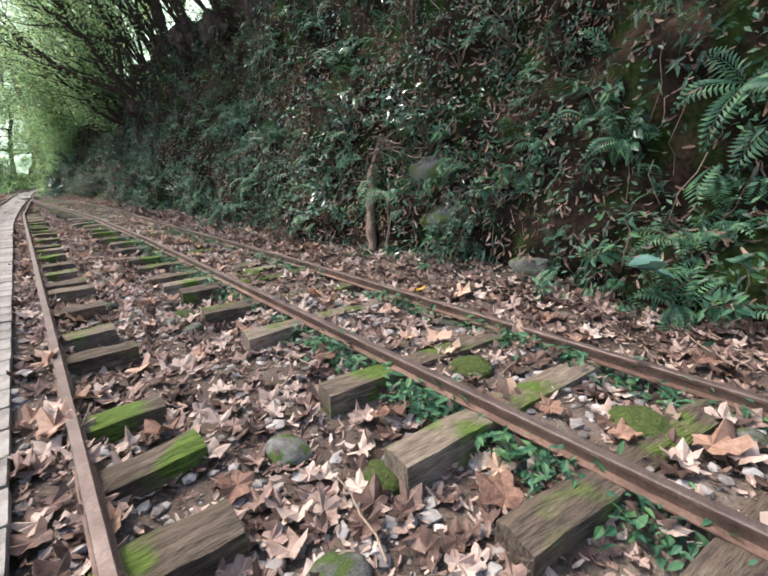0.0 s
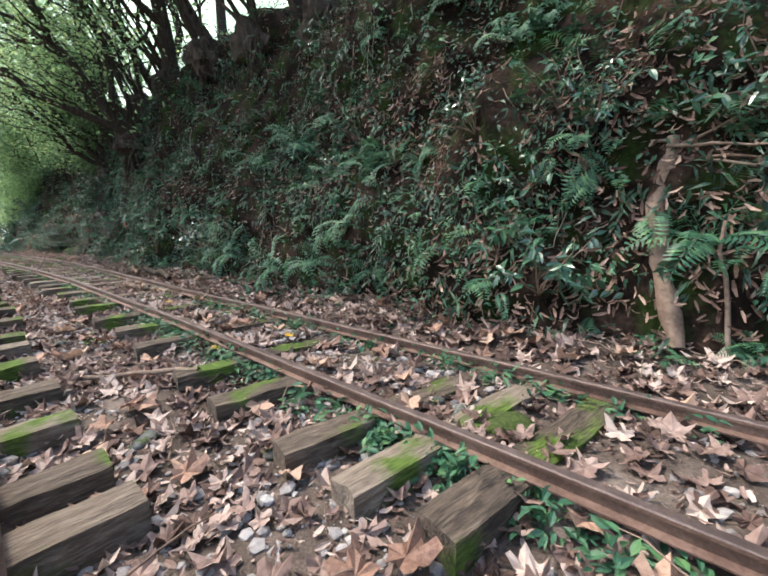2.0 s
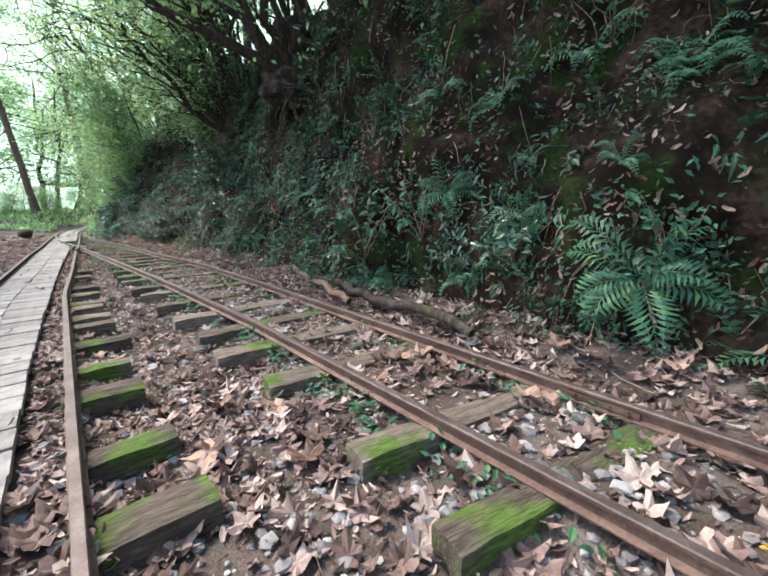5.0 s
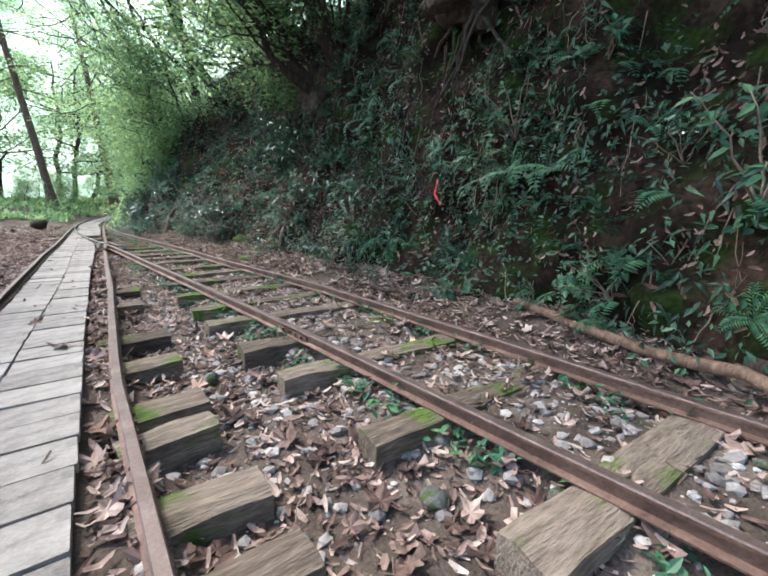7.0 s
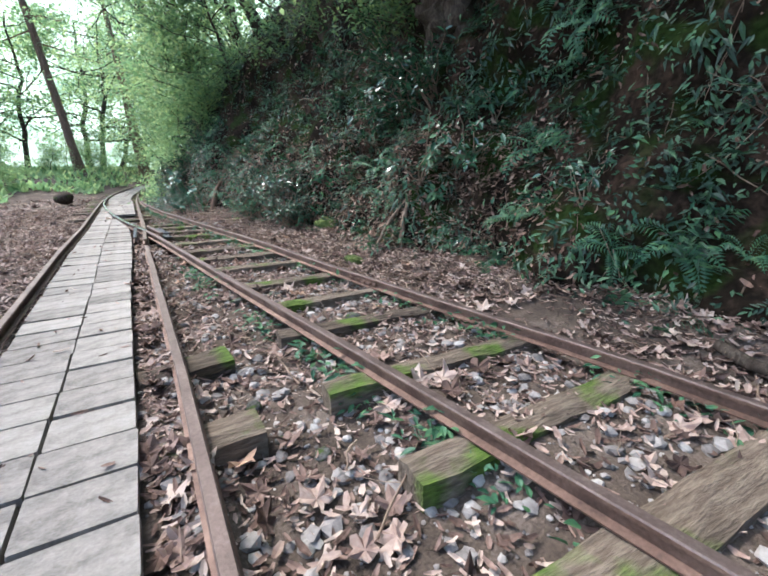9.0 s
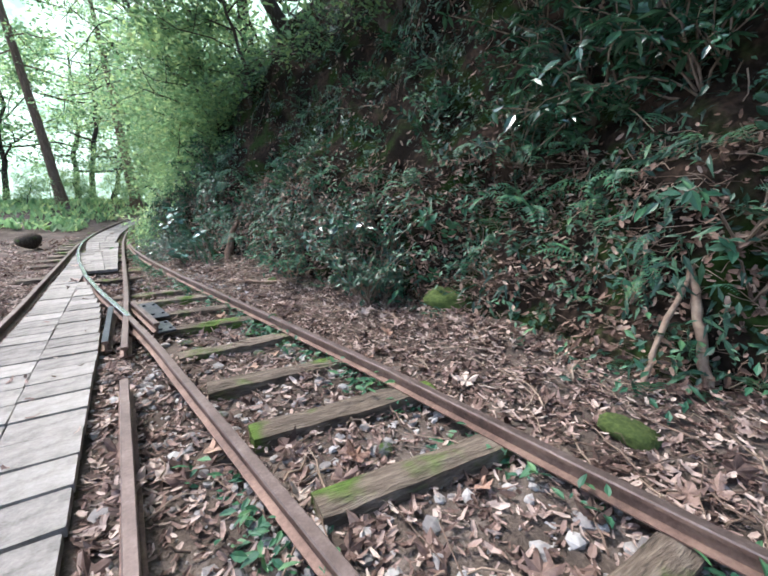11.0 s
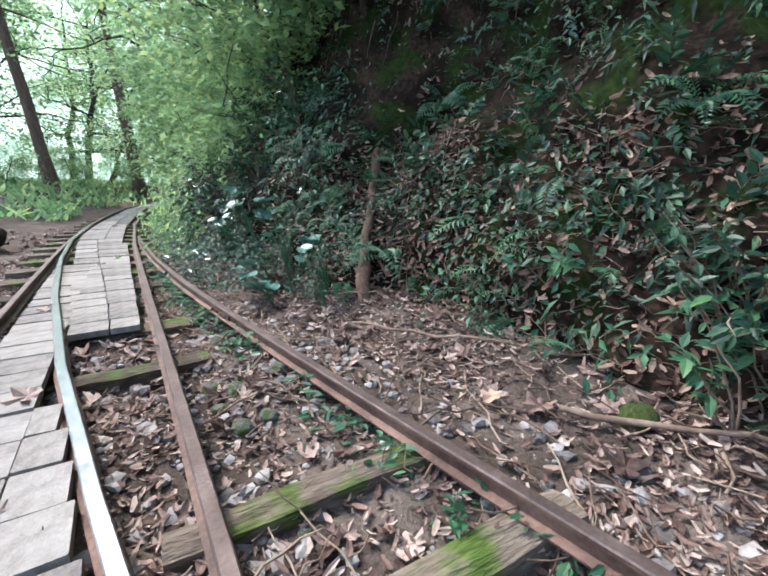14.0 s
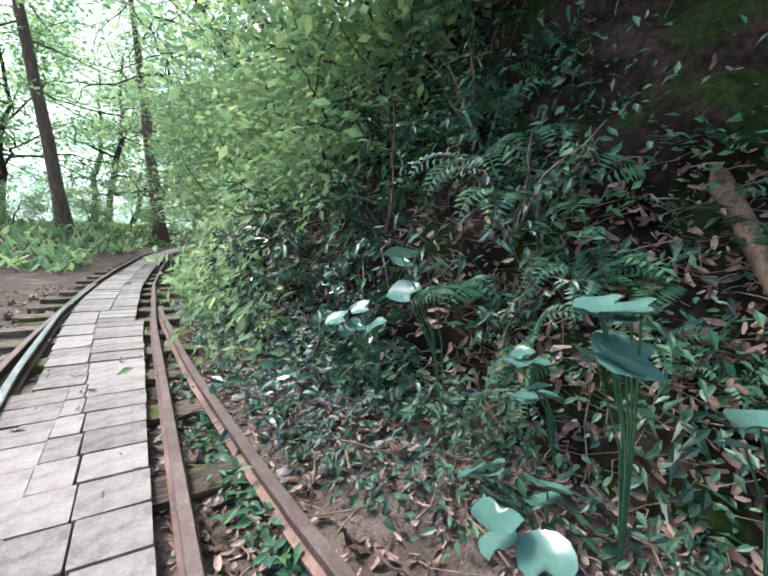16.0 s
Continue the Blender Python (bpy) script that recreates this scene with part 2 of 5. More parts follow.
main_r = lambda y: float(np.interp(y, *MAIN_R))
side_l = lambda y: float(np.interp(y, *SIDE_L))
side_r = lambda y: float(np.interp(y, *SIDE_R))


def main_l(y):
    s = (main_r(y + 0.5) - main_r(y - 0.5))
    return main_r(y + GAUGE * s / math.hypot(1, s)) - GAUGE * math.hypot(1, s)


FOOT = ([-40, -5, 4, 8, 11, 13, 16, 18, 19, 22, 24, 25.4, 26.1, 26.5, 27, 28, 30, 32, 36, 40, 45, 50, 56, 64, 90], [4.2, 3.7, 3.6, 3.35, 3.25, 3.15, 3.15, 3.1, 3.0, 2.75, 2.52, 2.42, 2.4, 2.2, 1.9, 1.72, 1.75, 1.92, 2.5, 3.2, 4.4, 6.0, 8.6, 13, 34])
foot = lambda y: float(np.interp(y, *FOOT))
PROFILES = (
    (12.0, ((0, -0.1), (0.1, 0.2), (0.28, 0.8), (0.42, 1.4), (0.72, 2.0), (1.0, 2.8), (1.25, 3.6), (1.6, 4.3), (2.6, 5.0), (4.5, 6.0), (9, 8.5), (16, 12), (34, 19))),
    (16.5, ((0, -0.1), (0.15, 0.2), (0.36, 0.8), (0.48, 1.4), (0.56, 2.0), (0.66, 2.8), (0.95, 3.6), (1.5, 4.3), (2.6, 5.0), (4.5, 6.0), (9, 8.5), (16, 12), (34, 19))),
    (21.5, ((0, -0.1), (0.3, 0.2), (0.6, 0.7), (0.9, 1.2), (1.25, 1.8), (1.5, 2.6), (1.8, 3.5), (2.3, 4.3), (3.4, 5.2), (5.2, 6.3), (9.5, 8.8), (16.5, 12), (34, 19))),
    (26.5, ((0, -0.1), (0.12, 0.2), (0.36, 0.7), (0.75, 1.2), (1.2, 1.8), (1.6, 2.6), (2.1, 3.5), (2.9, 4.5), (4.0, 5.6), (5.8, 6.8), (10, 9), (17, 12.5), (34, 19))),
)


def profile(y):
    ys = [p[0] for p in PROFILES]
    i = max(0, min(len(ys) - 2, int(np.searchsorted(ys, y)) - 1))
    s = min(1, max(0, (y - ys[i]) / (ys[i + 1] - ys[i])))
    return np.array(PROFILES[i][1]) * (1 - s) + np.array(PROFILES[i + 1][1]) * s


def ground_z(x, y):
    """Height of the ground sheet."""
    near = min(1.0, max(0.0, 1 - abs(x - 1.2) / 30))
    z = 0.028 * noise.fractal(Vector((x * 1.7, y * 1.7, 3.1)), 1.0, 2.0, 4) * (0.4 + near)
    if x > 1.4 and -12 < y < 34:
        s = (x - side_r(y) - 0.12) / max(0.3, foot(y) - side_r(y) - 0.1)
        s = min(1.0, max(0.0, s))
        z += 0.11 * s * s + 0.03 * s
    if y < 23 and 0.3 < x < main_r(y) + 0.02:
        z += 0.04
    if y < 26 and x > 0.5:
        a = min(1.0, max(0.0, (x - main_r(y) - 0.03) / 0.1)) * min(1.0, max(0.0, (side_l(y) - 0.05 - x) / 0.12))
        z -= 0.055 * a * min(1.0, max(0.0, (21 - y) / 4))
        c = min(1.0, max(0.0, (x - side_l(y)) / 0.1)) * min(1.0, max(0.0, (side_r(y) - x) / 0.1))
        z += 0.034 * c * min(1.0, max(0.0, (19.5 - y) / 2.5))
    if x < -1.2 and y < 34:
        z -= min(1.2, (-1.2 - x) * 0.06) * min(1.0, max(0.0, (34 - y) / 6))
    if y > 34:
        z += 0.9 * min(1.0, (y - 34) / 9) * min(1.0, max(0.0, (main_l(min(y, 64)) - 0.8 - x) / 1.6))
    return z - 0.012


# ---- ground ----
gx = [-900, -300, -120, -60, -35, -22, -15, -11, -8, -6, -4.5, -3.5, -2.6, -1.9, -1.4, -1.0, -0.7] + list(np.arange(-0.5, 4.3, 0.07)) + [4.5, 5, 6, 8, 11, 15, 22, 35, 60, 120, 300, 900]
gy = [-900, -300, -120, -60, -30, -15, -8, -5, -3] + list(np.arange(-1.5, 33, 0.09)) + [33.5, 34, 35, 36, 37, 38, 39, 40, 42, 44, 47, 50, 54, 60, 70, 90, 130, 200, 400, 900]
gv = [(x, y, ground_z(x, y)) for y in gy for x in gx]
nx = len(gx)
gf = [(j * nx + i, j * nx + i + 1, (j + 1) * nx + i + 1, (j + 1) * nx + i) for j in range(len(gy) - 1) for i in range(nx - 1)]
ground = tagged(new("ground", fast_mesh("ground", gv, gf, M_SOIL, True)), "brown forest soil under leaves and fine gravel", "ground", kind="structure")

# ---- bank ----
by = np.concatenate([np.arange(-40, -3, 1.5), np.arange(-3, 33, 0.1), np.arange(33, 46, 0.4), np.arange(46, 90, 1.5)])
NU = 92
bank_pts = np.zeros((len(by), NU, 3))
for j, y in enumerate(by):
    p = profile(y)
    t_key = np.linspace(0, 1, len(p)) ** 1.0
    u = np.linspace(0, 1, NU) ** 1.25
    dx, dz = np.interp(u, t_key, p[:, 0]), np.interp(u, t_key, p[:, 1])
    for i in range(NU):
        q = Vector((dx[i] * 0.8, y, dz[i]))
        amp = min(1.0, 0.25 + i / 14)
        r = noise.fractal(q * 0.75 + Vector((5, 0, 0)), 1.0, 2.0, 5) * 0.3 * amp
        r += max(0.0, noise.noise(q * 0.55 + Vector((2, 0, 7))) - 0.05) * 0.55 * max(0.0, amp - 0.3)
        r += noise.fractal(q * 3.2, 1.0, 2.0, 3) * 0.07 * amp + noise.noise(q * 1.9 + Vector((1, 3, 2))) * 0.1 * max(0.0, amp - 0.3)
        w = noise.fractal(q * 1.4 + Vector((0, 9, 4)), 1.0, 2.0, 3) * 0.12 * amp
        bank_pts[j, i] = (foot(y) + dx[i] + r, y + w * 0.4, dz[i] + w - r * 0.3)
bf = [(j * NU + i, j * NU + i + 1, (j + 1) * NU + i + 1, (j + 1) * NU + i) for j in range(len(by) - 1) for i in range(NU - 1)]
bank = tagged(new("bank", fast_mesh("bank", bank_pts.reshape(-1, 3), bf, M_BANK, True)), "steep dark earth bank, shade in its colour, with moss and roots", "bank", kind="structure")


def on_bank(y, z):
    """Place and outward normal on the bank at the row nearest y, where it first reaches height z."""
    j = int(np.clip(np.searchsorted(by, y), 1, len(by) - 2))
    col = bank_pts[j]
    i = int(np.argmax(col[:, 2] >= z)) if (col[:, 2] >= z).any() else NU - 2
    i = min(max(i, 1), NU - 2)
    n = np.cross(bank_pts[j, i + 1] - bank_pts[j, i - 1], bank_pts[j + 1, i] - bank_pts[j - 1, i])
    n /= np.linalg.norm(n) + 1e-9
    if n[0] > 0:
        n = -n
    p = col[i].copy()
    return p, n


def bank_z(x, y):
    """Height of the bank (or the ground before it) at x, y."""
    col = bank_pts[int(np.clip(np.searchsorted(by, y), 1, len(by) - 2))]
    return max(ground_z(x, y), float(np.interp(x, np.maximum.accumulate(col[:, 0]), col[:, 2])))


# ---- rails ----
RAIL_PROFILE = ((-0.033, 0.0), (0.033, 0.0), (0.033, 0.006), (0.008, 0.014), (0.007, 0.05), (0.021, 0.056), (0.021, 0.068), (0.017, 0.073), (-0.017, 0.073), (-0.021, 0.068), (-0.021, 0.056), (-0.007, 0.05), (-0.008, 0.014), (-0.033, 0.006))
RAIL_Z = 0.057


def rail(xf, y0, y1, label, head=M_HEAD, step=0.35, lift=0.0):
    """One flat-bottomed rail whose centre runs at x = xf(y)."""
    ys = np.arange(y0, y1 + step * 0.5, step)
    n = len(RAIL_PROFILE)
    vs, fs = [], []
    for y in ys:
        s = xf(y + 0.2) - xf(y - 0.2)
        d = Vector((s, 0.4, 0)).normalized()
        o = Vector((d.y, -d.x, 0))
        w = 0.004 * noise.noise(Vector((y * 0.5, y0, 1)))
        for a, h in RAIL_PROFILE:
            vs.append((xf(y) + o.x * (a + w), y + o.y * a, RAIL_Z + lift + h + w * 0.5))
    for j in range(len(ys) - 1):
        for i in range(n):
            fs.append((j * n + i, j * n + (i + 1) % n, (j + 1) * n + (i + 1) % n, (j + 1) * n + i))
    me = fast_mesh("rail", vs, fs, M_RUST)
    me.materials.append(head)
    tops = np.zeros(len(fs), np.int32)
    for i in (6, 7, 8):
        tops[i::n] = 1
    me.polygons.foreach_set("material_index", tops)
    bm = bmesh.new()
    bm.from_mesh(me)
    bm.verts.ensure_lookup_table()
    bm.faces.new([bm.verts[i] for i in range(n)][::-1])
    bm.faces.new([bm.verts[(len(ys) - 1) * n + i] for i in range(n)])
    bm.to_mesh(me)
    bm.free()
    return tagged(new("rail", me), label, "rail", "rails of the tramway")


def joint(parent_rail, x, y, slope, side):
    """A fishplate with four bolts against a rail's web."""
    bm = bmesh.new()
    bmesh.ops.create_cube(bm, size=1, matrix=Matrix.Translation((0, 0, 0)) @ Matrix.Diagonal((0.012, 0.34, 0.03, 1)))
    bmesh.ops.bevel(bm, geom=bm.edges[:], offset=0.003, segments=1)
    me = bpy.data.meshes.new("fishplate")
    bm.to_mesh(me)
    bm.free()
    me.materials.append(M_RUST)
    plate = part("fishplate", me, parent_rail, "rusty bolted fishplate")
    plate.matrix_basis = pose(x + side * 0.016, y, RAIL_Z + 0.032, 0, 0, -math.degrees(math.atan(slope)))
    for k in (-0.12, -0.04, 0.04, 0.12):
        bm = bmesh.new()
        bmesh.ops.create_cone(bm, cap_ends=True, segments=6, radius1=0.011, radius2=0.01, depth=0.014, matrix=pose(side * 0.012, k, 0, 0, 90))
        mb = bpy.data.meshes.new("bolt")
        bm.to_mesh(mb)
        bm.free()
        mb.materials.append(M_RUST)
        part("bolt", mb, plate)


rail_main_l = rail(main_l, -10, 58, "brown rusty rail beside the boardwalk, curving away")
rail_main_near = rail(main_r, -10, 22.0, "brown rusty rail ending at the switch crossing")
rail_main_mid = rail(main_r, 22.4, 23.2, "short rusty rail piece at the crossing", step=0.2)
rail_main_far = rail(main_r, 23.2, 58, "worn rail curving away beside the boardwalk")
rail_side_near = rail(side_l, -10, 23.2, "rusty siding rail with weeds along its foot")
rail_side_far = rail(side_l, 23.2, 33.4, "polished switch rail between the boardwalks", M_SHINE, lift=0.002)
rail_side_r = rail(side_r, -10, 30.9, "rusty outer siding rail beside leaf litter")
guard_a = rail(lambda y: 0.945 + (23.75 - y) * 0.115, 22.85, 23.75, "short rusty guard rail at the crossing", step=0.15)
guard_b = rail(lambda y: 0.78 - (23.65 - y) * 0.055, 22.6, 23.6, "short dark wing rail stub at the crossing", M_PLATE, step=0.15)
for r, xf, y, s in ((rail_side_near, side_l, 16.2, 1), (rail_side_near, side_l, 16.2, -1), (rail_side_near, side_l, 8.0, -1), (rail_side_r, side_r, 19.3, -1), (rail_side_r, side_r, 26.2, -1), (rail_side_r, side_r, 11.0, -1), (rail_main_near, main_r, 7.0, 1), (rail_main_near, main_r, 15.5, 1), (rail_main_far, main_r, 27.9, 1), (rail_side_far, side_l, 24.6, 1)):
    joint(r, xf(y), y, xf(y + 0.5) - xf(y - 0.5), s)

# ---- sleepers ----


def sleeper_mesh(name, length, width, height, rnd):
    """A worn sleeper with rounded, split edges; x along its length, top at z = 0."""
    bm = bmesh.new()
    bmesh.ops.create_cube(bm, size=1, matrix=Matrix.Translation((0, 0, -height / 2)) @ Matrix.Diagonal((length, width, height, 1)))
    bmesh.ops.subdivide_edges(bm, edges=[e for e in bm.edges if abs(e.verts[0].co.x - e.verts[1].co.x) > 0.1], cuts=9)
    bmesh.ops.subdivide_edges(bm, edges=[e for e in bm.edges if abs(e.verts[0].co.y - e.verts[1].co.y) > 0.05], cuts=2)
    seed = rnd.uniform(0, 50)
    for v in bm.verts:
        c = v.co
        edge = 1 if abs(abs(c.y) - width / 2) < 1e-4 and c.z > -0.01 else 0
        c.z -= edge * (0.008 + 0.014 * max(0, noise.noise(Vector((c.x * 5 + seed, c.y * 9, 0)))))
        c.y += 0.012 * noise.noise(Vector((c.x * 4 + seed, c.y, 7)))
        if c.z > -0.05:
            c.z += 0.014 * noise.noise(Vector((c.x * 6 + seed, c.y * 22, 3)))
        if abs(abs(c.x) - length / 2) < 1e-4:
            c.x *= 1 - 0.03 * abs(noise.noise(Vector((c.y * 25 + seed, c.z * 20, 1))))
    bmesh.ops.bevel(bm, geom=[e for e in bm.edges if e.calc_face_angle(0) > 0.9], offset=0.012, segments=2, profile=0.6)
    me = bpy.data.meshes.new(name)
    bm.to_mesh(me)
    bm.free()
    me.materials.append(M_TIE)
    return me


tie_rnd = np.random.default_rng(11)
SIDING_TIES = (-2.6, -1.9, -1.2, -0.5, 0.2, 0.9, 1.55, 2.05, 2.46, 2.94, 3.53, 4.45, 5.16, 5.85, 6.2, 6.6, 7.25, 7.81, 8.7, 9.38, 10.02, 10.96, 11.5, 12.4, 13.05, 13.62, 14.26, 14.95, 15.7, 16.24, 16.92, 17.42, 18.02, 18.72, 19.22, 19.83, 20.55, 21.1, 21.68, 22.27, 22.93, 23.42, 24.03, 24.42)
for y in SIDING_TIES:
    left = float(np.interp(y, [0, 10, 12, 15, 17, 19, 30], [1.46, 1.44, 1.42, 1.29, 1.17, 1.22, 0.9])) + tie_rnd.uniform(-0.05, 0.05)
    if y > 18.8:
        left = side_l(y) + 0.1
    right = side_r(y) + tie_rnd.uniform(0.06, 0.2)
    me = sleeper_mesh("sleeper", right - left, tie_rnd.uniform(0.14, 0.19) if y < 18 else tie_rnd.uniform(0.1, 0.14), 0.16, tie_rnd)
    ob = tagged(new("sleeper", me), "weathered wooden sleeper with moss half sunk in gravel", "sleeper", "sleepers of the siding")
    skew = (-8 if y < 12.5 else -4 if y < 18 else -5) + tie_rnd.uniform(-3, 3)     # the left end lies further along
    ob.matrix_basis = pose((left + right) / 2, y + math.tan(radians(skew)) * (right - left) / 2, 0.058 + tie_rnd.uniform(-0.006, 0.002), tie_rnd.uniform(-2, 2), 0, skew)
MAIN_TIES = (-2.4, -1.7, -1.1, -0.4, 0.3, 0.9, 1.5, 2.1, 2.66, 3.12, 3.57, 4.02, 4.86, 5.3, 6.0, 6.73, 7.06, 7.65, 8.25, 8.92, 9.54, 9.97, 10.84, 11.67, 12.18, 12.9, 13.4, 14.0, 14.64, 14.98, 15.46, 15.72, 16.33, 16.88, 17.97, 18.62)
for y in MAIN_TIES:
    right = 0.9 + tie_rnd.uniform(-0.04, 0.05)
    me = sleeper_mesh("sleeper", right - 0.5, tie_rnd.uniform(0.14, 0.19), 0.16, tie_rnd)
    ob = tagged(new("sleeper", me), "old wooden sleeper end with green moss beside leaves", "sleeper", "sleepers of the main track")
    ob.matrix_basis = pose((right + 0.5) / 2, y, 0.056 + tie_rnd.uniform(-0.008, 0.002), tie_rnd.uniform(-2, 2), 0, tie_rnd.uniform(-2, 6))
FAR_TIES = (25.61, 26.3, 27.6, 28.3, 28.9, 29.5, 30.1, 30.7, 31.3, 31.9, 32.5, 33.1, 33.8, 34.5, 35.2, 36, 36.8, 37.6, 38.4, 39.2, 40)
for y in FAR_TIES:
    right = (1.22 if y < 27 else main_r(y) + 0.25) + tie_rnd.uniform(-0.05, 0.05)
    left = main_l(y) - tie_rnd.uniform(0.3, 0.42)
    if y < 26.0:
        left = side_l(y) + 0.03
    me = sleeper_mesh("sleeper", right - left, 0.12 if y < 26 else 0.18, 0.16, tie_rnd)
    ob = tagged(new("sleeper", me), "grey wooden sleeper sticking out beside the curved rail", "sleeper", "sleepers of the main track")
    ob.matrix_basis = pose((left + right) / 2, y, 0.054, 0, 0, -math.degrees(math.atan(main_r(y + 0.5) - main_r(y - 0.5))) + tie_rnd.uniform(-2, 2))

# ---- boardwalks ----
PLANKS = []
for k in range(6):
    bm = bmesh.new()
    bmesh.ops.create_cube(bm, size=1, matrix=Matrix.Translation((0, 0, 0)) @ Matrix.Diagonal((1, 0.196, 0.036, 1)))
    bmesh.ops.bevel(bm, geom=[e for e in bm.edges if abs(e.verts[0].co.x - e.verts[1].co.x) > 0.5], offset=0.007, segments=2)
    for v in bm.verts:
        v.co.y += 0.004 * noise.noise(Vector((v.co.x * 3 + k * 7, v.co.y * 4, k)))
        v.co.z += 0.003 * noise.noise(Vector((v.co.x * 3 + k * 5, v.co.y * 9, k + 3)))
    me = bpy.data.meshes.new("plank")
    bm.to_mesh(me)
    bm.free()
    me.materials.append(M_PLANK)
    PLANKS.append(me)
plank_rnd = np.random.default_rng(5)


def boardwalk(label, y0, y1, left, right, seam, bearers):
    top = tagged(empty("boardwalk", 0.2, y0, 0), label, "boardwalk")
    y = y0
    row = 0
    while y < y1:
        s = main_r(y + 0.5) - main_r(y - 0.5)
        a, c, b = left(y), seam(y, row), right(y)
        for x0, x1 in ((a, c - 0.004), (c + 0.004, b)):
            if x1 - x0 < 0.05:
                continue
            ob = part("plank", PLANKS[plank_rnd.integers(6)], top)
            put(ob, pose((x0 + x1) / 2, y - ((x0 + x1) / 2 - (a + b) / 2) * s + plank_rnd.uniform(-0.003, 0.003), 0.084 + plank_rnd.uniform(-0.004, 0.004), plank_rnd.uniform(-0.8, 0.8), plank_rnd.uniform(-0.5, 0.5), plank_rnd.uniform(-0.7, 0.7) - math.degrees(math.atan(s))) @ Matrix.Diagonal((x1 - x0 + plank_rnd.uniform(-0.006, 0.006), 1, 1, 1)))
        y += 0.212
        row += 1
    for off in bearers:
        ys = np.arange(y0 - 0.08, y1, 0.5)
        v, f = tube([(left(q) + (right(q) - left(q)) * off, q, 0.045) for q in ys], [0.026] * len(ys), 4)
        put(part("bearer", fast_mesh("bearer", v, f, M_TIE), top, "dark wooden bearer"), Matrix())
    return top


B1_RIGHT = ([-12, 13.4, 15, 17, 20, 21.5, 22.8, 23.9, 24.5, 25.1, 25.6, 26.5, 27.1, 28.6], [0.35, 0.35, 0.38, 0.44, 0.55, 0.63, 0.69, 0.70, 0.65, 0.60, 0.51, 0.45, 0.37, 0.31])
boardwalk("grey weathered plank boardwalk laid between the rails", -3.0, 28.6, lambda y: main_l(y) + 0.09, lambda y: float(np.interp(y, *B1_RIGHT)), lambda y, r: (main_l(y) + main_r(y)) / 2 - 0.04 + 0.02 * math.sin(y * 0.7), (0.2, 0.8))
B2_LEFT = ([26.2, 27.1, 28.8, 30.5, 31.8, 33, 34.5, 36], [0.57, 0.54, 0.51, 0.49, 0.53, 0.64, 0.82, 1.05])
boardwalk("newer pale plank boardwalk starting past the crossing and curving away", 26.27, 47, lambda y: float(np.interp(y, *B2_LEFT)) if y < 35 else main_l(y) + 0.12, lambda y: main_r(y) - (0.085 if y < 30.4 else 0.16), lambda y, r: (0.745 + 0.02 * math.sin(y)) if y < 31 else (main_l(y) + main_r(y)) / 2, (0.2, 0.8))

# ---- crossing plates ----


def plate(x, y, rz, lx, ly):
    bm = bmesh.new()
    bmesh.ops.create_cube(bm, size=1, matrix=Matrix.Diagonal((lx, ly, 0.014, 1)))
    bmesh.ops.bevel(bm, geom=bm.edges[:], offset=0.004, segments=1)
    me = bpy.data.meshes.new("plate_body")
    bm.to_mesh(me)
    bm.free()
    me.materials.append(M_PLATE)
    top = tagged(empty("steel_plate", x, y, 0.064), "dark steel base plate beside the rail crossing", "steel plate")
    top.rotation_euler = (0, 0, radians(rz))
    part("plate_body", me, top)
    for a, b in ((-0.3, -0.3), (0.3, 0.3), (0.3, -0.3), (-0.3, 0.3)):
        bm = bmesh.new()
        bmesh.ops.create_cone(bm, cap_ends=True, segments=8, radius1=0.014, radius2=0.012, depth=0.012, matrix=Matrix.Translation((a * lx, b * ly, 0.012)))
        mb = bpy.data.meshes.new("bolt")
        bm.to_mesh(mb)
        bm.free()
        mb.materials.append(M_PLATE)
        part("bolt", mb, top)


plate(1.09, 23.55, 6, 0.13, 0.62)
plate(1.10, 22.95, 5, 0.12, 0.30)

# ---- trees ----
LEAF_DIAMOND = (((0, -0.5, 0), (0.24, 0, 0.04), (0, 0.5, -0.02), (-0.24, 0, 0.04)), ((0, 1, 3), (1, 2, 3)))


def clump_leaves(centres, radius, count, size, rnd, flat=0.45):
    """Leaf diamonds round the centres."""
    n = len(centres) * count
    c = np.repeat(np.array(centres), count, 0)
    off = rnd.normal(0, 1, (n, 3)) * radius * np.array((1, 1, flat))
    r = turns(rnd.uniform(0, 6.28, n), rnd.normal(0, 0.5, n), rnd.normal(0, 0.5, n))
    return scatter(LEAF_DIAMOND, c + off, r, rnd.uniform(0.6, 1.3, n) * size)


def limb_set(start, way, length, radius, rnd, depth, tips, out, spread=0.75):
    """Limbs that fork; fills tips with end points and out with tubes."""
    end = np.array(start) + np.array(way) * length
    pts = wander(start, end, 6, length * 0.025, rnd)
    out.append(tube(pts, np.linspace(radius, radius * 0.5, 7), 6 if depth > 1 else 4))
    if depth == 0:
        tips.extend([pts[3], pts[5], pts[6]])
        return
    for k in range(3 if depth > 1 else 3):
        i = 3 + k + (k > 0)
        d = np.array(way) + rnd.normal(0, spread, 3) + np.array((0, 0, 0.08))
        d /= np.linalg.norm(d)
        limb_set(pts[min(i, 6)], d, length * rnd.uniform(0.5, 0.75), radius * 0.5, rnd, depth - 1, tips, out, spread)


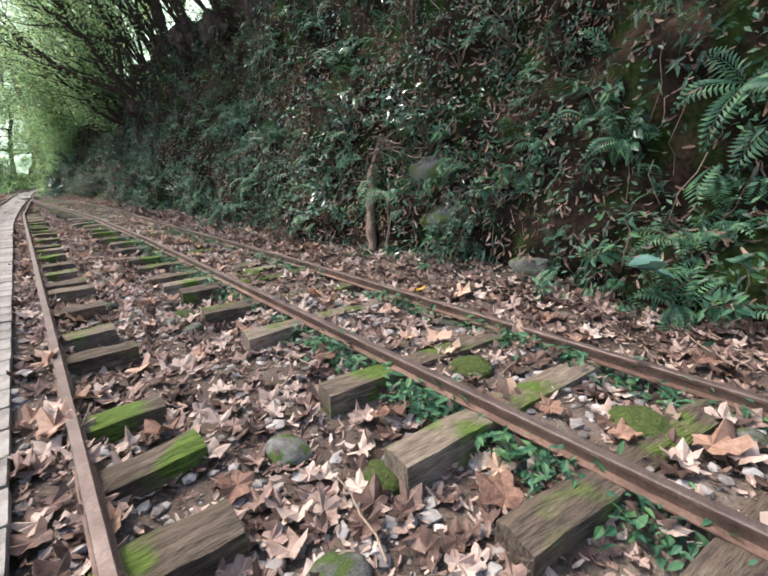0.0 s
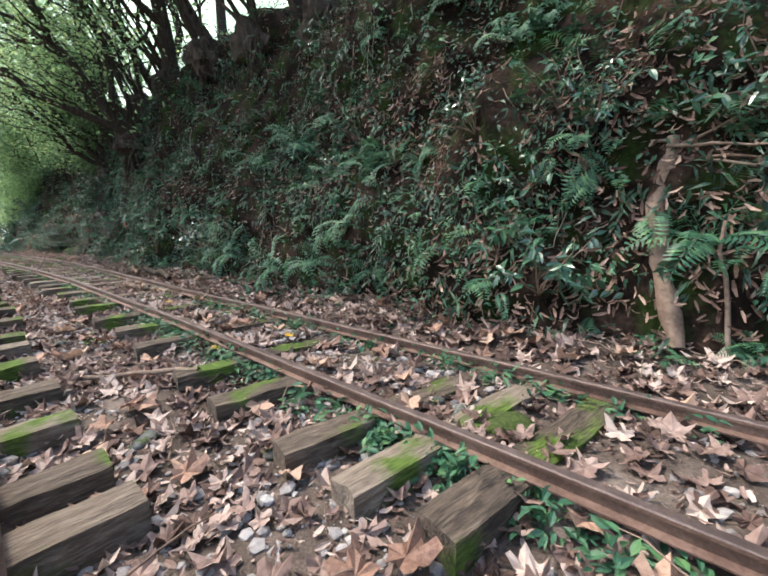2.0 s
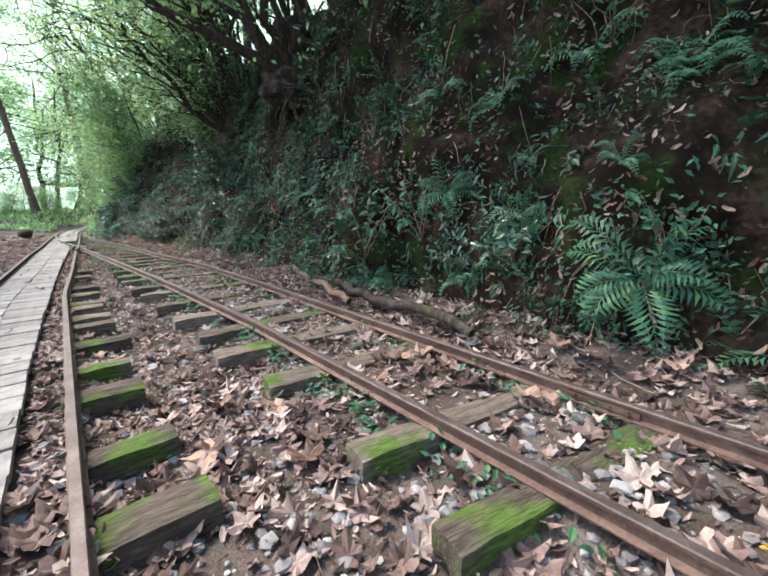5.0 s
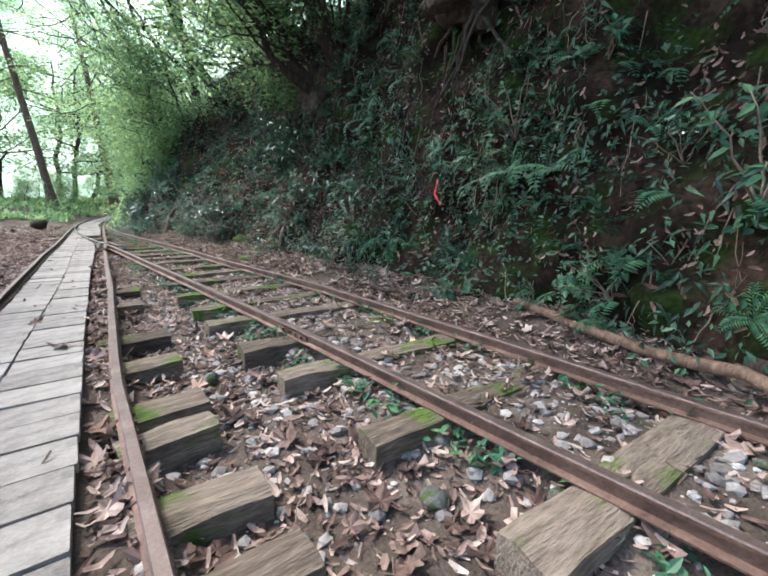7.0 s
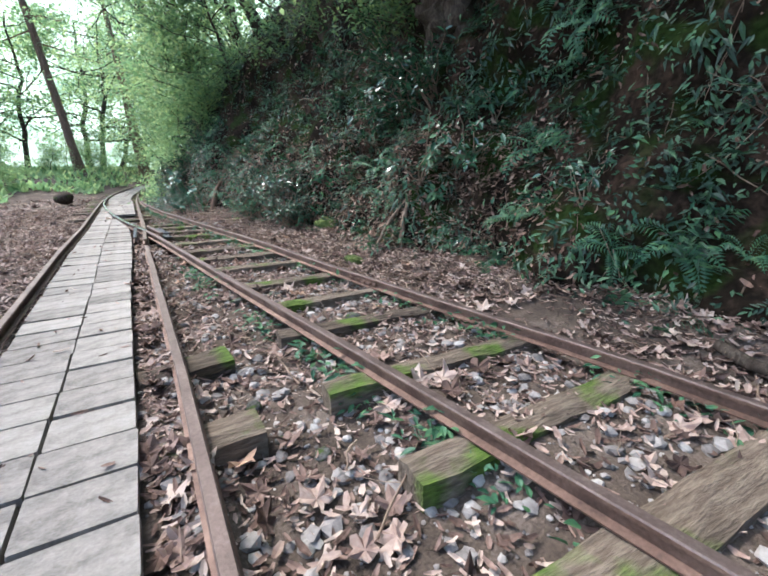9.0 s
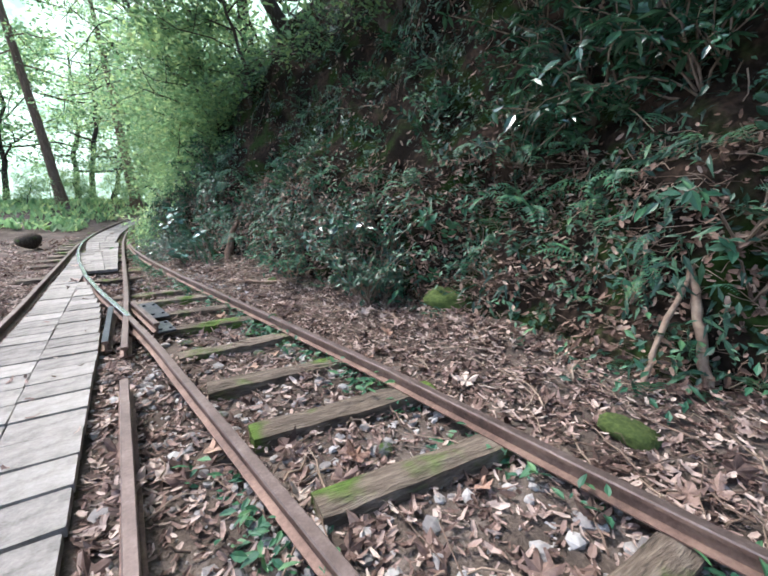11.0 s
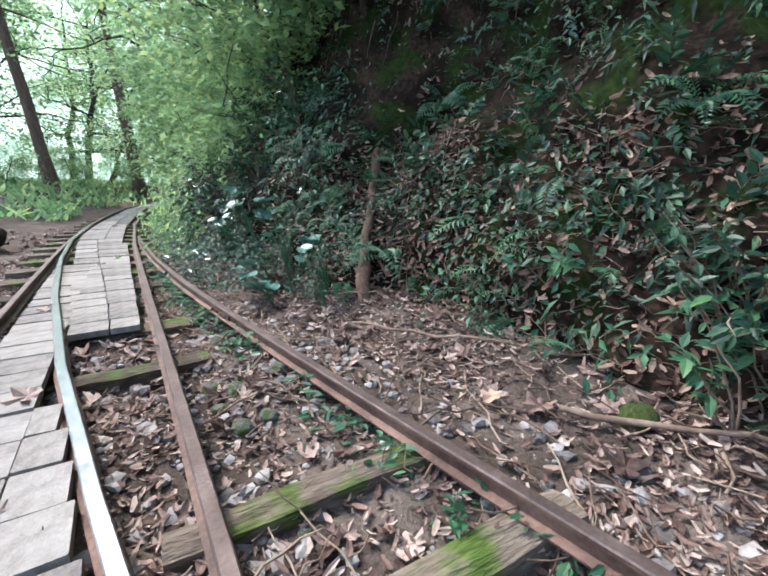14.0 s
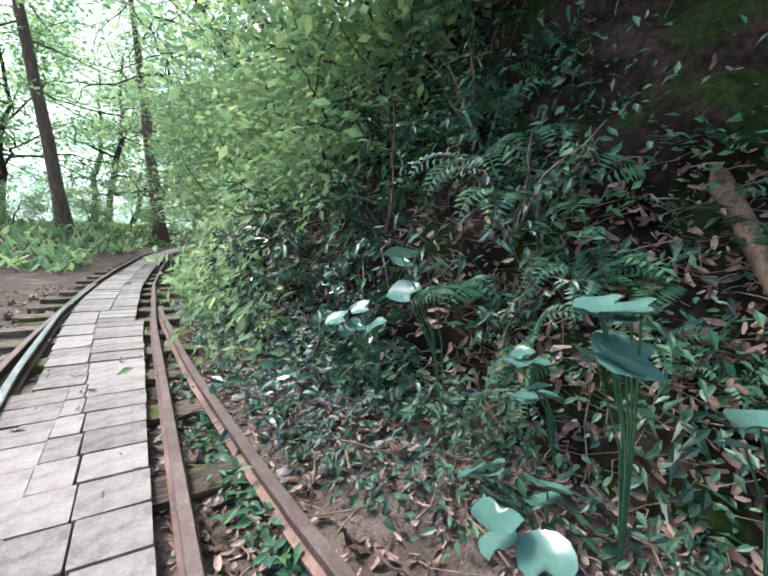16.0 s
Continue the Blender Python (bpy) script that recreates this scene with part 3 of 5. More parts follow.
def tree_meshes(seed, lean, height, radius, leaf, count, clump, crown_mat, bark, first=0.35, limbs=7, droop=0.0, depth=1, reach=0.42):
    """Trunk (with its limbs) and crown meshes of a broad-leaved tree at the origin."""
    rnd = np.random.default_rng(seed)
    top = np.array((lean[0], lean[1], height))
    pts = wander((0, 0, -0.4), top, 12, height * 0.012, rnd)
    radii = np.linspace(1, 0.25, 13) * radius
    radii[0] *= 1.7
    radii[1] *= 1.15
    tubes, tips = [tube(pts, radii, 10)], []
    for k in range(limbs):
        s = first + (1 - first) * (k + 0.5) / limbs
        i = int(s * 12)
        a = rnd.uniform(0, 6.28)
        d = np.array((math.cos(a), math.sin(a), rnd.uniform(0.1, 0.7) - droop)) + np.array((lean[0], lean[1], 0)) / height * 0.6
        d /= np.linalg.norm(d)
        limb_set(pts[i], d, height * reach * rnd.uniform(0.7, 1.1) * (1.25 - 0.6 * s), radius * 0.4 * (1.2 - 0.7 * s), rnd, depth, tips, tubes)
    tips.append(pts[-1])
    tv, tf = join(tubes)
    cv, cf = clump_leaves(tips, clump, count, leaf, rnd)
    return fast_mesh("trunk", tv, tf, bark, True), fast_mesh("crown", cv, cf, crown_mat)


def plant_tree(name, meshes, x, y, z, rz, size, label, group="", lean=0.0):
    top = tagged(empty(name, x, y, z), label, "tree", group)
    top.matrix_basis = pose(x, y, z, 0, -lean) @ pose(0, 0, 0, 0, 0, rz) @ Matrix.Scale(size, 4)
    part("trunk", meshes[0], top)
    part("crown", meshes[1], top)
    return top


def conifer_meshes(seed, height, radius, first):
    """Straight cedar: trunk with short drooping branches and feathery sprays."""
    rnd = np.random.default_rng(seed)
    pts = wander((0, 0, -0.5), (0.01 * height, 0, height), 12, 0.04, rnd)
    radii = np.linspace(1, 0.15, 13) * radius
    radii[0] *= 1.5
    tubes, tips = [tube(pts, radii, 12)], []
    for k in range(26):
        s = first + (1 - first) * (k + 0.5) / 26
        i = min(11, int(s * 12))
        base = pts[i] + (pts[i + 1] - pts[i]) * (s * 12 - i)
        a = k * 2.4
        ln = (1 - s) * height * 0.2 + 0.8
        e = base + np.array((math.cos(a) * ln, math.sin(a) * ln, -ln * 0.25))
        q = wander(base, e, 5, 0.05, rnd)
        tubes.append(tube(q, np.linspace(0.05, 0.012, 6), 4))
        tips.extend(q[2:])
    tv, tf = join(tubes)
    cv, cf = clump_leaves(tips, 0.5, 70, 0.22, rnd, 0.5)
    return fast_mesh("trunk", tv, tf, M_CEDAR, True), fast_mesh("crown", cv, cf, M_CROWN_SUNLIT)


BROAD = [tree_meshes(20 + k, ((-2.5, -1.0), (-1.2, 0.8), (0.6, -0.8), (-3.2, 0.4))[k], (8.5, 9.5, 8, 7.5)[k], (0.17, 0.2, 0.15, 0.16)[k], 0.23, 62, 0.55, (M_CROWN, M_CROWN_SUNLIT, M_CROWN, M_CROWN)[k], M_BARK, limbs=9, first=0.25) for k in range(4)]
BANK_TREES = [tree_meshes(120 + k, ((-3.2, -1.6), (-2.2, -2.6), (-3.4, 0.6))[k], (6.5, 7.5, 6.0)[k], (0.15, 0.18, 0.12)[k], 0.12, 13, 0.34, (M_CROWN_SUNLIT, M_CROWN_SUNLIT, M_CROWN_SUNLIT)[k], M_BARK, limbs=8, first=0.12, depth=2, reach=0.5) for k in range(3)]
TALL = [tree_meshes(140 + k, ((1.5, 0.5), (1.0, -1.0))[k], (14, 15)[k], 0.22, 0.22, 52, 0.6, M_CROWN, M_BARK, limbs=9, first=0.55, reach=0.3) for k in range(2)]
CEDARS = [conifer_meshes(31, 22, 0.24, 0.3), conifer_meshes(32, 26, 0.62, 0.2)]
plant_tree("cedar_tree", CEDARS[0], -0.47, 43.4, 0.75, 20, 0.9, "slender straight cedar standing at the clearing's edge", "cedars past the curve", 6)
plant_tree("cedar_tree", CEDARS[1], 2.89, 50, 0.2, 90, 0.56, "thick straight cedar trunk past the curve of the track", "cedars past the curve", 4)
tree_rnd = np.random.default_rng(3)
# Trees beside and behind the walk are unseen, added to enclose it and dim skylight.
for x, y, k, s in ((-7, 46, 1, 1.1), (-3.5, 52, 0, 1.0), (-10, 56, 2, 1.3), (0.5, 57, 1, 1.1), (-6, 64, 3, 1.4), (2, 70, 0, 1.5), (-14, 62, 1, 1.4), (8, 74, 2, 1.4), (-1, 78, 1, 1.7), (-9, 78, 0, 1.7), (-18, 80, 2, 1.7), (6, 90, 1, 1.9), (14, 88, 3, 1.7), (-12, 42, 2, 1.0), (-13, 27, 1, 1.2), (-14, 11, 2, 1.2), (-12, -7, 1, 1.3), (-5, -16, 0, 1.3), (4, -18, 2, 1.3)):
    plant_tree("forest_tree", BROAD[k], x, y, ground_z(x, y) - 0.05, tree_rnd.uniform(0, 360), s, "leafy green forest tree standing past the track", "forest trees")
# Overhead canopy out of view, added to keep top light off the bank.
for y, d, k in ((-4, 4.6, 0), (1, 4.2, 1), (5.5, 4.8, 0), (9.5, 4.2, 1), (14, 4.6, 0), (18.5, 4.3, 1), (22.5, 4.8, 0), (26.5, 5.0, 1)):
    p, n = on_bank(y, 6.0)
    plant_tree("shade_hill_tree", TALL[k], foot(y) + d, y, p[2] - 0.6, 180 + tree_rnd.uniform(-25, 25), 0.8, "unseen tall tree added above the bank to shade it", "trees above the bank")
# Unseen trees, added to hold back sun and sky from the open side.
for x, y, k in ((-8.5, 24, 0), (-8.5, 10, 1), (-8, -5, 1)):
    plant_tree("shade_tree", TALL[k], x, y, ground_z(x, y) - 0.05, tree_rnd.uniform(-25, 25), 1.0, "unseen tall tree added on the open side to shade the track", "tall trees beside the track")
for y, z, k, rz, s in ((-3, 4.4, 0, 10, 1.0), (2.5, 4.6, 1, 0, 0.9), (7.5, 4.5, 2, -12, 0.9), (11.5, 4.4, 0, 15, 0.9), (13.6, 4.4, 2, -20, 1.0), (15.9, 4.2, 1, 0, 1.0), (17.8, 4.3, 2, 20, 0.9), (20.4, 3.1, 0, -5, 0.95), (22.5, 4.6, 1, -15, 0.9), (25, 4.8, 2, 10, 0.9), (28.5, 4.6, 0, -25, 1.0), (32, 4.4, 1, 10, 1.0), (36, 4.0, 2, 5, 1.1), (40.5, 3.6, 0, -20, 1.1), (46, 3.4, 1, 0, 1.2), (53, 3.5, 2, 0, 1.4)):
    p, n = on_bank(y, z)
    plant_tree("bank_tree", BANK_TREES[k], p[0] + 0.12, p[1], p[2] - 0.1, rz, s, "dark leaning tree with many thin limbs rooted on the bank", "trees on the bank")

stem_rnd = np.random.default_rng(77)


def coppice(y, z, stems_n, reach, height, label):
    """A clump of thin bare stems that arch out over the track from one root mass on the bank."""
    p, n = on_bank(y, z)
    top = tagged(empty("coppice_tree", *p), label, "tree", "coppice trees on the bank")
    bm = bmesh.new()
    bmesh.ops.create_icosphere(bm, subdivisions=3, radius=0.42)
    for v in bm.verts:
        v.co *= 1 + 0.5 * noise.fractal(v.co * 3 + Vector((y, 0, 0)), 1.0, 2.0, 4)
        v.co.x *= 0.8
    me = bpy.data.meshes.new("root_mass")
    bm.to_mesh(me)
    bm.free()
    me.materials.append(M_BARK)
    part("root_mass", me, top, "dark tangled root mass")
    for k in range(stems_n):
        e = np.array((-reach * stem_rnd.uniform(0.3, 1.0), stem_rnd.normal(-0.3, 1.1), height * stem_rnd.uniform(0.7, 1.1)))
        pts = wander((0.05, stem_rnd.normal(0, 0.15), 0.1), e, 9, 0.09, stem_rnd, sag=-0.35)
        r = stem_rnd.uniform(0.022, 0.055)
        tubes, tips = [tube(pts, np.linspace(r, r * 0.3, 10), 6)], list(pts[5:])
        for j in range(5):
            i = int(stem_rnd.integers(3, 9))
            q = wander(pts[i], pts[i] + stem_rnd.normal(0, 0.6, 3) + np.array((-0.5, 0, 0.35)), 4, 0.05, stem_rnd)
            tubes.append(tube(q, np.linspace(r * 0.35, 0.004, 5), 4))
            tips += list(q[2:])
        stem = part("stem", fast_mesh("stem", *join(tubes), M_BARK, True), top)
        part("leaves", fast_mesh("leaves", *clump_leaves(tips, 0.22, 5, 0.11, stem_rnd), M_CROWN_SUNLIT), stem)
    for k in range(9):
        q = wander((-0.2, stem_rnd.normal(0, 0.3), 0.0), (stem_rnd.uniform(-0.3, 0.0), stem_rnd.normal(0, 0.5), -stem_rnd.uniform(0.4, 1.1)), 5, 0.04, stem_rnd)
        part("root", fast_mesh("root", *tube(q, np.linspace(0.022, 0.006, 6), 5), M_BARK, True), top)


for y, z, c, r, h in ((10.5, 3.9, 5, 2.2, 3.6), (12.2, 4.0, 6, 2.6, 3.4), (13.8, 4.1, 6, 2.6, 3.6), (15.9, 4.0, 9, 3.0, 3.6), (17.6, 3.9, 7, 2.6, 3.4), (20.4, 2.9, 8, 2.6, 3.6), (22.3, 3.4, 5, 2.4, 3.4), (24.6, 3.6, 4, 2.0, 3.2), (30, 3.6, 5, 3.0, 3.6), (34, 3.4, 5, 3.2, 3.8)):
    coppice(y, z, c, r, h, "thin dark stems arching from a root mass on the bank")



def leaning_tree(y, z, stems, label):
    """A tree with thick mossy stems that lean out over the track from a root stool at the bank's edge."""
    p, n = on_bank(y, z)
    top = tagged(empty("leaning_tree", *p), label, "tree", "leaning trees")
    bm = bmesh.new()
    bmesh.ops.create_icosphere(bm, subdivisions=4, radius=0.5)
    for v in bm.verts:
        v.co *= 1 + 0.45 * noise.fractal(v.co * 2.6 + Vector((y, 3, 0)), 1.0, 2.0, 5)
        v.co.z *= 0.85
    me = bpy.data.meshes.new("root_stool")
    bm.to_mesh(me)
    bm.free()
    me.materials.append(M_BARK)
    part("root_stool", me, top, "dark hollow root stool")
    for end, r in stems:
        pts = wander((0, 0, 0.1), end, 9, 0.07, stem_rnd, sag=0.25)
        stem = part("stem", fast_mesh("stem", *tube(pts, np.linspace(r, r * 0.45, 10), 9), M_BARK, True), top)
        twigs, tips = [], []
        for j in range(9):
            i = int(stem_rnd.integers(3, 9))
            e = pts[i] + np.array((-stem_rnd.uniform(0.5, 1.8), stem_rnd.normal(-0.2, 0.8), stem_rnd.uniform(-0.1, 0.9)))
            q = wander(pts[i], e, 6, 0.06, stem_rnd)
            twigs.append(tube(q, np.linspace(r * 0.28, 0.005, 7), 5))
            for m in q[2:]:
                w = wander(m, m + stem_rnd.normal(0, 0.35, 3) + np.array((-0.2, 0, 0.1)), 3, 0.03, stem_rnd)
                twigs.append(tube(w, np.linspace(0.007, 0.003, 4), 3))
                tips += list(w[1:])
        part("twigs", fast_mesh("twigs", *join(twigs), M_BARK, True), stem)
        part("leaves", fast_mesh("leaves", *clump_leaves(tips, 0.2, 5, 0.1, stem_rnd), M_CROWN_SUNLIT), stem)
    for k in range(14):
        q = wander((-0.15, stem_rnd.normal(0, 0.3), -0.1), (stem_rnd.uniform(-0.35, 0.1), stem_rnd.normal(0, 0.5), -stem_rnd.uniform(0.6, 1.5)), 6, 0.04, stem_rnd)
        part("root", fast_mesh("root", *tube(q, np.linspace(0.028, 0.006, 7), 5), M_BARK, True), top)


leaning_tree(17.0, 3.0, (((-1.9, -0.4, 2.6), 0.13), ((-2.6, 0.6, 1.7), 0.1), ((-1.0, -0.9, 3.0), 0.09), ((-0.5, 0.7, 3.2), 0.08)), "dark leaning trunks growing from one root stool on the bank")
leaning_tree(20.6, 2.6, (((-1.6, 0.4, 2.3), 0.11), ((-2.3, -0.5, 1.9), 0.08), ((-0.8, 0.2, 2.8), 0.08)), "mossy forked trunk over a dark root hollow on the bank")

# ---- leaf litter ----
def maple(points=5, bend=0.15, seed=0):
    """A lobed dry leaf as a fan round its middle; span about 1."""
    rnd = np.random.default_rng(seed)
    n = points * 4
    vs = [(0, 0, 0.05)]
    for i in range(n):
        a = -math.pi / 2 + 2 * math.pi * (i + 0.5) / n
        k = (i % 4)
        r = (0.35, 0.43, 0.52, 0.45)[k] * rnd.uniform(0.82, 1.12)
        r *= 1.12 if math.sin(a) > 0 else 0.8
        x, y = r * math.cos(a), r * math.sin(a)
        vs.append((x, y, bend * (x * x * rnd.uniform(0.6, 2.8) + y * y * rnd.uniform(-0.8, 2.2)) + rnd.uniform(-0.04, 0.06)))
    fs = [(0, i + 1, (i + 1) % n + 1) for i in range(n)]
    return np.array(vs), np.array(fs)


def lance(seed=0, width=0.17, curl=0.25):
    """A narrow, curled dry leaf with a fold along its middle."""
    rnd = np.random.default_rng(seed)
    vs, fs = [], []
    for i in range(3):
        s = 0.1 + i * 0.4
        w = width * math.sin(math.pi * (0.06 + 0.9 * s)) ** 0.8
        z = curl * (s - 0.5) ** 2 * rnd.uniform(0.6, 1.5)
        up = rnd.uniform(0.02, 0.09)
        vs += [(-w, s - 0.5, z + up), (0, s - 0.5, z), (w, s - 0.5, z + up * rnd.uniform(0.3, 1.2))]
    for i in range(2):
        a = i * 3
        for b in (0, 1):
            fs += [(a + b, a + b + 1, a + b + 4), (a + b, a + b + 4, a + b + 3)]
    return np.array(vs), np.array(fs)


MAPLES = [maple(5, 0.5, s) for s in range(4)]
LANCES = [lance(s, 0.10 + 0.045 * (s % 3), 0.4 + 0.35 * (s % 2)) for s in range(5)]
lit = np.random.default_rng(17)


def in_track(x, y):
    """Litter is thinner on the boards, thicker along the rails and towards the bank."""
    if x < main_l(y) + 0.05:
        return 0.55
    if x < np.interp(y, *B1_RIGHT) + 0.02 and y < 28.6:
        return 0.008
    if y > 26.2 and x < main_r(y) - 0.05:
        return 0.008
    if x < main_r(y) + 0.05:
        return 1.0
    if x < side_l(y) and y < 22:
        return 0.62
    if x < side_r(y):
        return 0.5 if y < 20 else 0.6
    if 24 < y < 28.5 and x < side_r(y) + 0.4:
        return 0.3
    return 1.0


def litter(count, shapes, size, y0, y1, big):
    vs = []
    per = [[] for _ in shapes]
    n = 0
    while n < count:
        y = lit.uniform(y0, y1)
        x = lit.uniform(-1.6 if y < 24 else -3.2, 4.0)
        if x > foot(y) + 0.25 or lit.uniform() > in_track(x, y) or noise.noise(Vector((x * 1.3, y * 1.3, 8))) < lit.uniform(-0.95, -0.05):
            continue
        boards = in_track(x, y) < 0.1
        z = (0.104 if boards else ground_z(x, y) + lit.uniform(0.0, 0.028))
        per[lit.integers(len(shapes))].append((x, y, z))
        n += 1
    for shape, places in zip(shapes, per):
        m = len(places)
        r = turns(lit.uniform(0, 6.28, m), lit.normal(0, 0.28, m), lit.normal(0, 0.28, m))
        vs.append(scatter(shape, places, r, lit.uniform(0.6, 1.25, m) * size))
    return vs


pieces = litter(7500, MAPLES, 0.115, -1.5, 13, True) + litter(36000, LANCES, 0.055, -1.5, 13, False)
pieces += litter(2500, MAPLES, 0.10, 13, 34, True) + litter(44000, LANCES, 0.068, 12, 30, False) + litter(26000, LANCES, 0.045, 17.5, 28.5, False)
lv, lf = join(pieces)
tagged(new("leaf_litter", fast_mesh("leaf_litter", lv, lf, M_LITTER)), "dry brown fallen leaves covering the ground and sleepers", "leaf litter", kind="stuff")

# gravel
gr = np.random.default_rng(23)


def pebble(seed):
    bm = bmesh.new()
    bmesh.ops.create_icosphere(bm, subdivisions=1, radius=0.5)
    rnd = np.random.default_rng(seed)
    for v in bm.verts:
        v.co *= rnd.uniform(0.7, 1.15)
        v.co.z *= 0.6
    bm.faces.ensure_lookup_table()
    out = np.array([tuple(v.co) for v in bm.verts]), np.array([[v.index for v in f.verts] for f in bm.faces])
    bm.free()
    return out


PEBBLES = [pebble(s) for s in range(5)]
pv = []
for shape in PEBBLES:
    places, sizes = [], []
    while len(places) < 4600:
        y, x = gr.uniform(-1.5, 31), gr.uniform(0.35, 2.8)
        if x > side_r(y) + (0.1 if y < 23.5 else 0.5) or (x < np.interp(y, *B1_RIGHT) and y < 28.6):
            continue
        if noise.noise(Vector((x * 1.1, y * 0.8, 2))) < gr.uniform(-0.5, 0.35):
            continue
        s = 0.012 + 0.07 * gr.uniform() ** 3.5
        places.append((x, y, ground_z(x, y) + s * 0.1))
        sizes.append(s)
    m = len(places)
    pv.append(scatter(shape, places, turns(gr.uniform(0, 6.28, m), gr.normal(0, 0.2, m), gr.normal(0, 0.2, m)), sizes))
v, f = join(pv)
tagged(new("gravel", fast_mesh("gravel", v, f, M_GRAVEL)), "grey track gravel between the rails and sleepers", "gravel", kind="stuff")

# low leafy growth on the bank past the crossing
LOWTREES = [tree_meshes(50 + k, ((-1.2, -0.5), (-1.6, 0.4), (-0.8, 0.2))[k], (3.2, 2.8, 3.6)[k], 0.06, 0.14, 50, 0.34, (M_CROWN_SUNLIT, M_CROWN_SUNLIT, M_CROWN)[k], M_BARK, limbs=11, first=0.08, depth=1, reach=0.5) for k in range(3)]
for y, z, k, rz, s in ((27.6, 2.6, 2, 0, 0.8), (29.0, 2.0, 2, -20, 0.9), (30.2, 1.4, 0, 15, 0.9), (32.2, 1.2, 1, -20, 0.8), (33.6, 2.4, 0, 30, 1.1), (34.8, 1.0, 1, 0, 1.0), (36.4, 2.0, 0, -15, 1.1), (38.0, 1.0, 1, 20, 1.1), (40.0, 1.6, 0, 5, 1.2), (42.5, 1.0, 1, -10, 1.2), (45.5, 1.2, 0, 15, 1.3), (49, 1.0, 1, 0, 1.4), (26.0, 4.2, 0, 10, 1.0), (22.5, 4.4, 0, -10, 1.0), (20.6, 2.2, 2, 5, 0.6), (20.3, 3.2, 2, 45, 0.75), (23.6, 2.9, 2, -30, 0.7)):
    p, n = on_bank(y, z)
    plant_tree("bank_shrub", LOWTREES[k], p[0] + (1.35 if y > 31 else 0.75 if y > 29 else 0.15), p[1], p[2] - 0.03, rz, s, "leafy shrub hanging out from the bank", "shrubs on the bank")
for x, y, k, s in ((-3.2, 37, 1, 0.5), (-5, 39, 1, 0.6), (-1.8, 41.5, 1, 0.45), (-3.4, 44, 0, 0.6), (0.3, 46, 1, 0.5), (-6.5, 43, 0, 0.7), (1.6, 49.5, 1, 0.55), (-1.5, 49, 1, 0.7), (3.0, 53, 1, 0.6), (-4.5, 48, 1, 0.8), (1.0, 53, 0, 0.8), (5.5, 58, 1, 0.8), (-8, 50, 0, 0.9)):
    plant_tree("undergrowth_bush", LOWTREES[k], x, y, ground_z(x, y) - 0.25 * s, tree_rnd.uniform(0, 360), s, "bright low green bush at the clearing's edge", "bushes at the clearing")

# ---- bank foliage ----
veg = np.random.default_rng(41)
LEAF_OVAL = (((0, 0, 0), (0.2, 0.3, 0.06), (0.17, 0.62, 0.05), (0, 1, -0.06), (-0.17, 0.62, 0.05), (-0.2, 0.3, 0.06), (0, 0.45, 0.0)), ((0, 1, 6), (1, 2, 6), (2, 3, 6), (3, 4, 6), (4, 5, 6), (5, 0, 6)))
LEAF_SMALL = (((0, 0, 0), (0.21, 0.42, 0.06), (0, 1, -0.06), (-0.21, 0.42, 0.06), (0, 0.45, 0.0)), ((0, 1, 4), (1, 2, 4), (2, 3, 4), (3, 0, 4)))
LEAF_LONG = (((0, 0, 0), (0.11, 0.3, 0.03), (0, 1, -0.2), (-0.11, 0.3, 0.03), (0, 0.5, -0.03)), ((0, 1, 4), (1, 2, 4), (2, 3, 4), (3, 0, 4)))


def frond(length, width, arch, pairs=13):
    """One fern frond that starts at the origin and arches along +y: paired pinnae and a rib."""
    vs, fs = [], []
    pts = []
    for i in range(pairs + 2):
        s = i / (pairs + 1)
        pts.append(np.array((0, length * s * (1 - 0.12 * s), arch * math.sin(s * 2.2) * length * 0.5 - 0.25 * s * s * s * length)))
    for i in range(1, pairs + 1):
        s = i / (pairs + 1)
        w = width * math.sin(math.pi * min(1, 0.18 + s * 0.8)) ** 0.9
        t = length / pairs * 0.42
        for sgn in (-1, 1):
            b = pts[i]
            k = len(vs)
            vs += [b - (0, t, 0), b + (sgn * w * 0.5, t * 0.1 + w * 0.12, 0.012), b + (sgn * w, w * 0.35, -0.1 * w), b + (sgn * w * 0.4, t * 1.4 + w * 0.1, 0.006)]
            fs += [(k, k + 1, k + 3), (k + 1, k + 2, k + 3)]
    for i in range(pairs + 1):
        k = len(vs)
        vs += [pts[i] + (-0.004, 0, 0.002), pts[i] + (0.004, 0, 0.002), pts[i + 1]]
        fs += [(k, k + 1, k + 2)]
    return np.array(vs), np.array(fs)


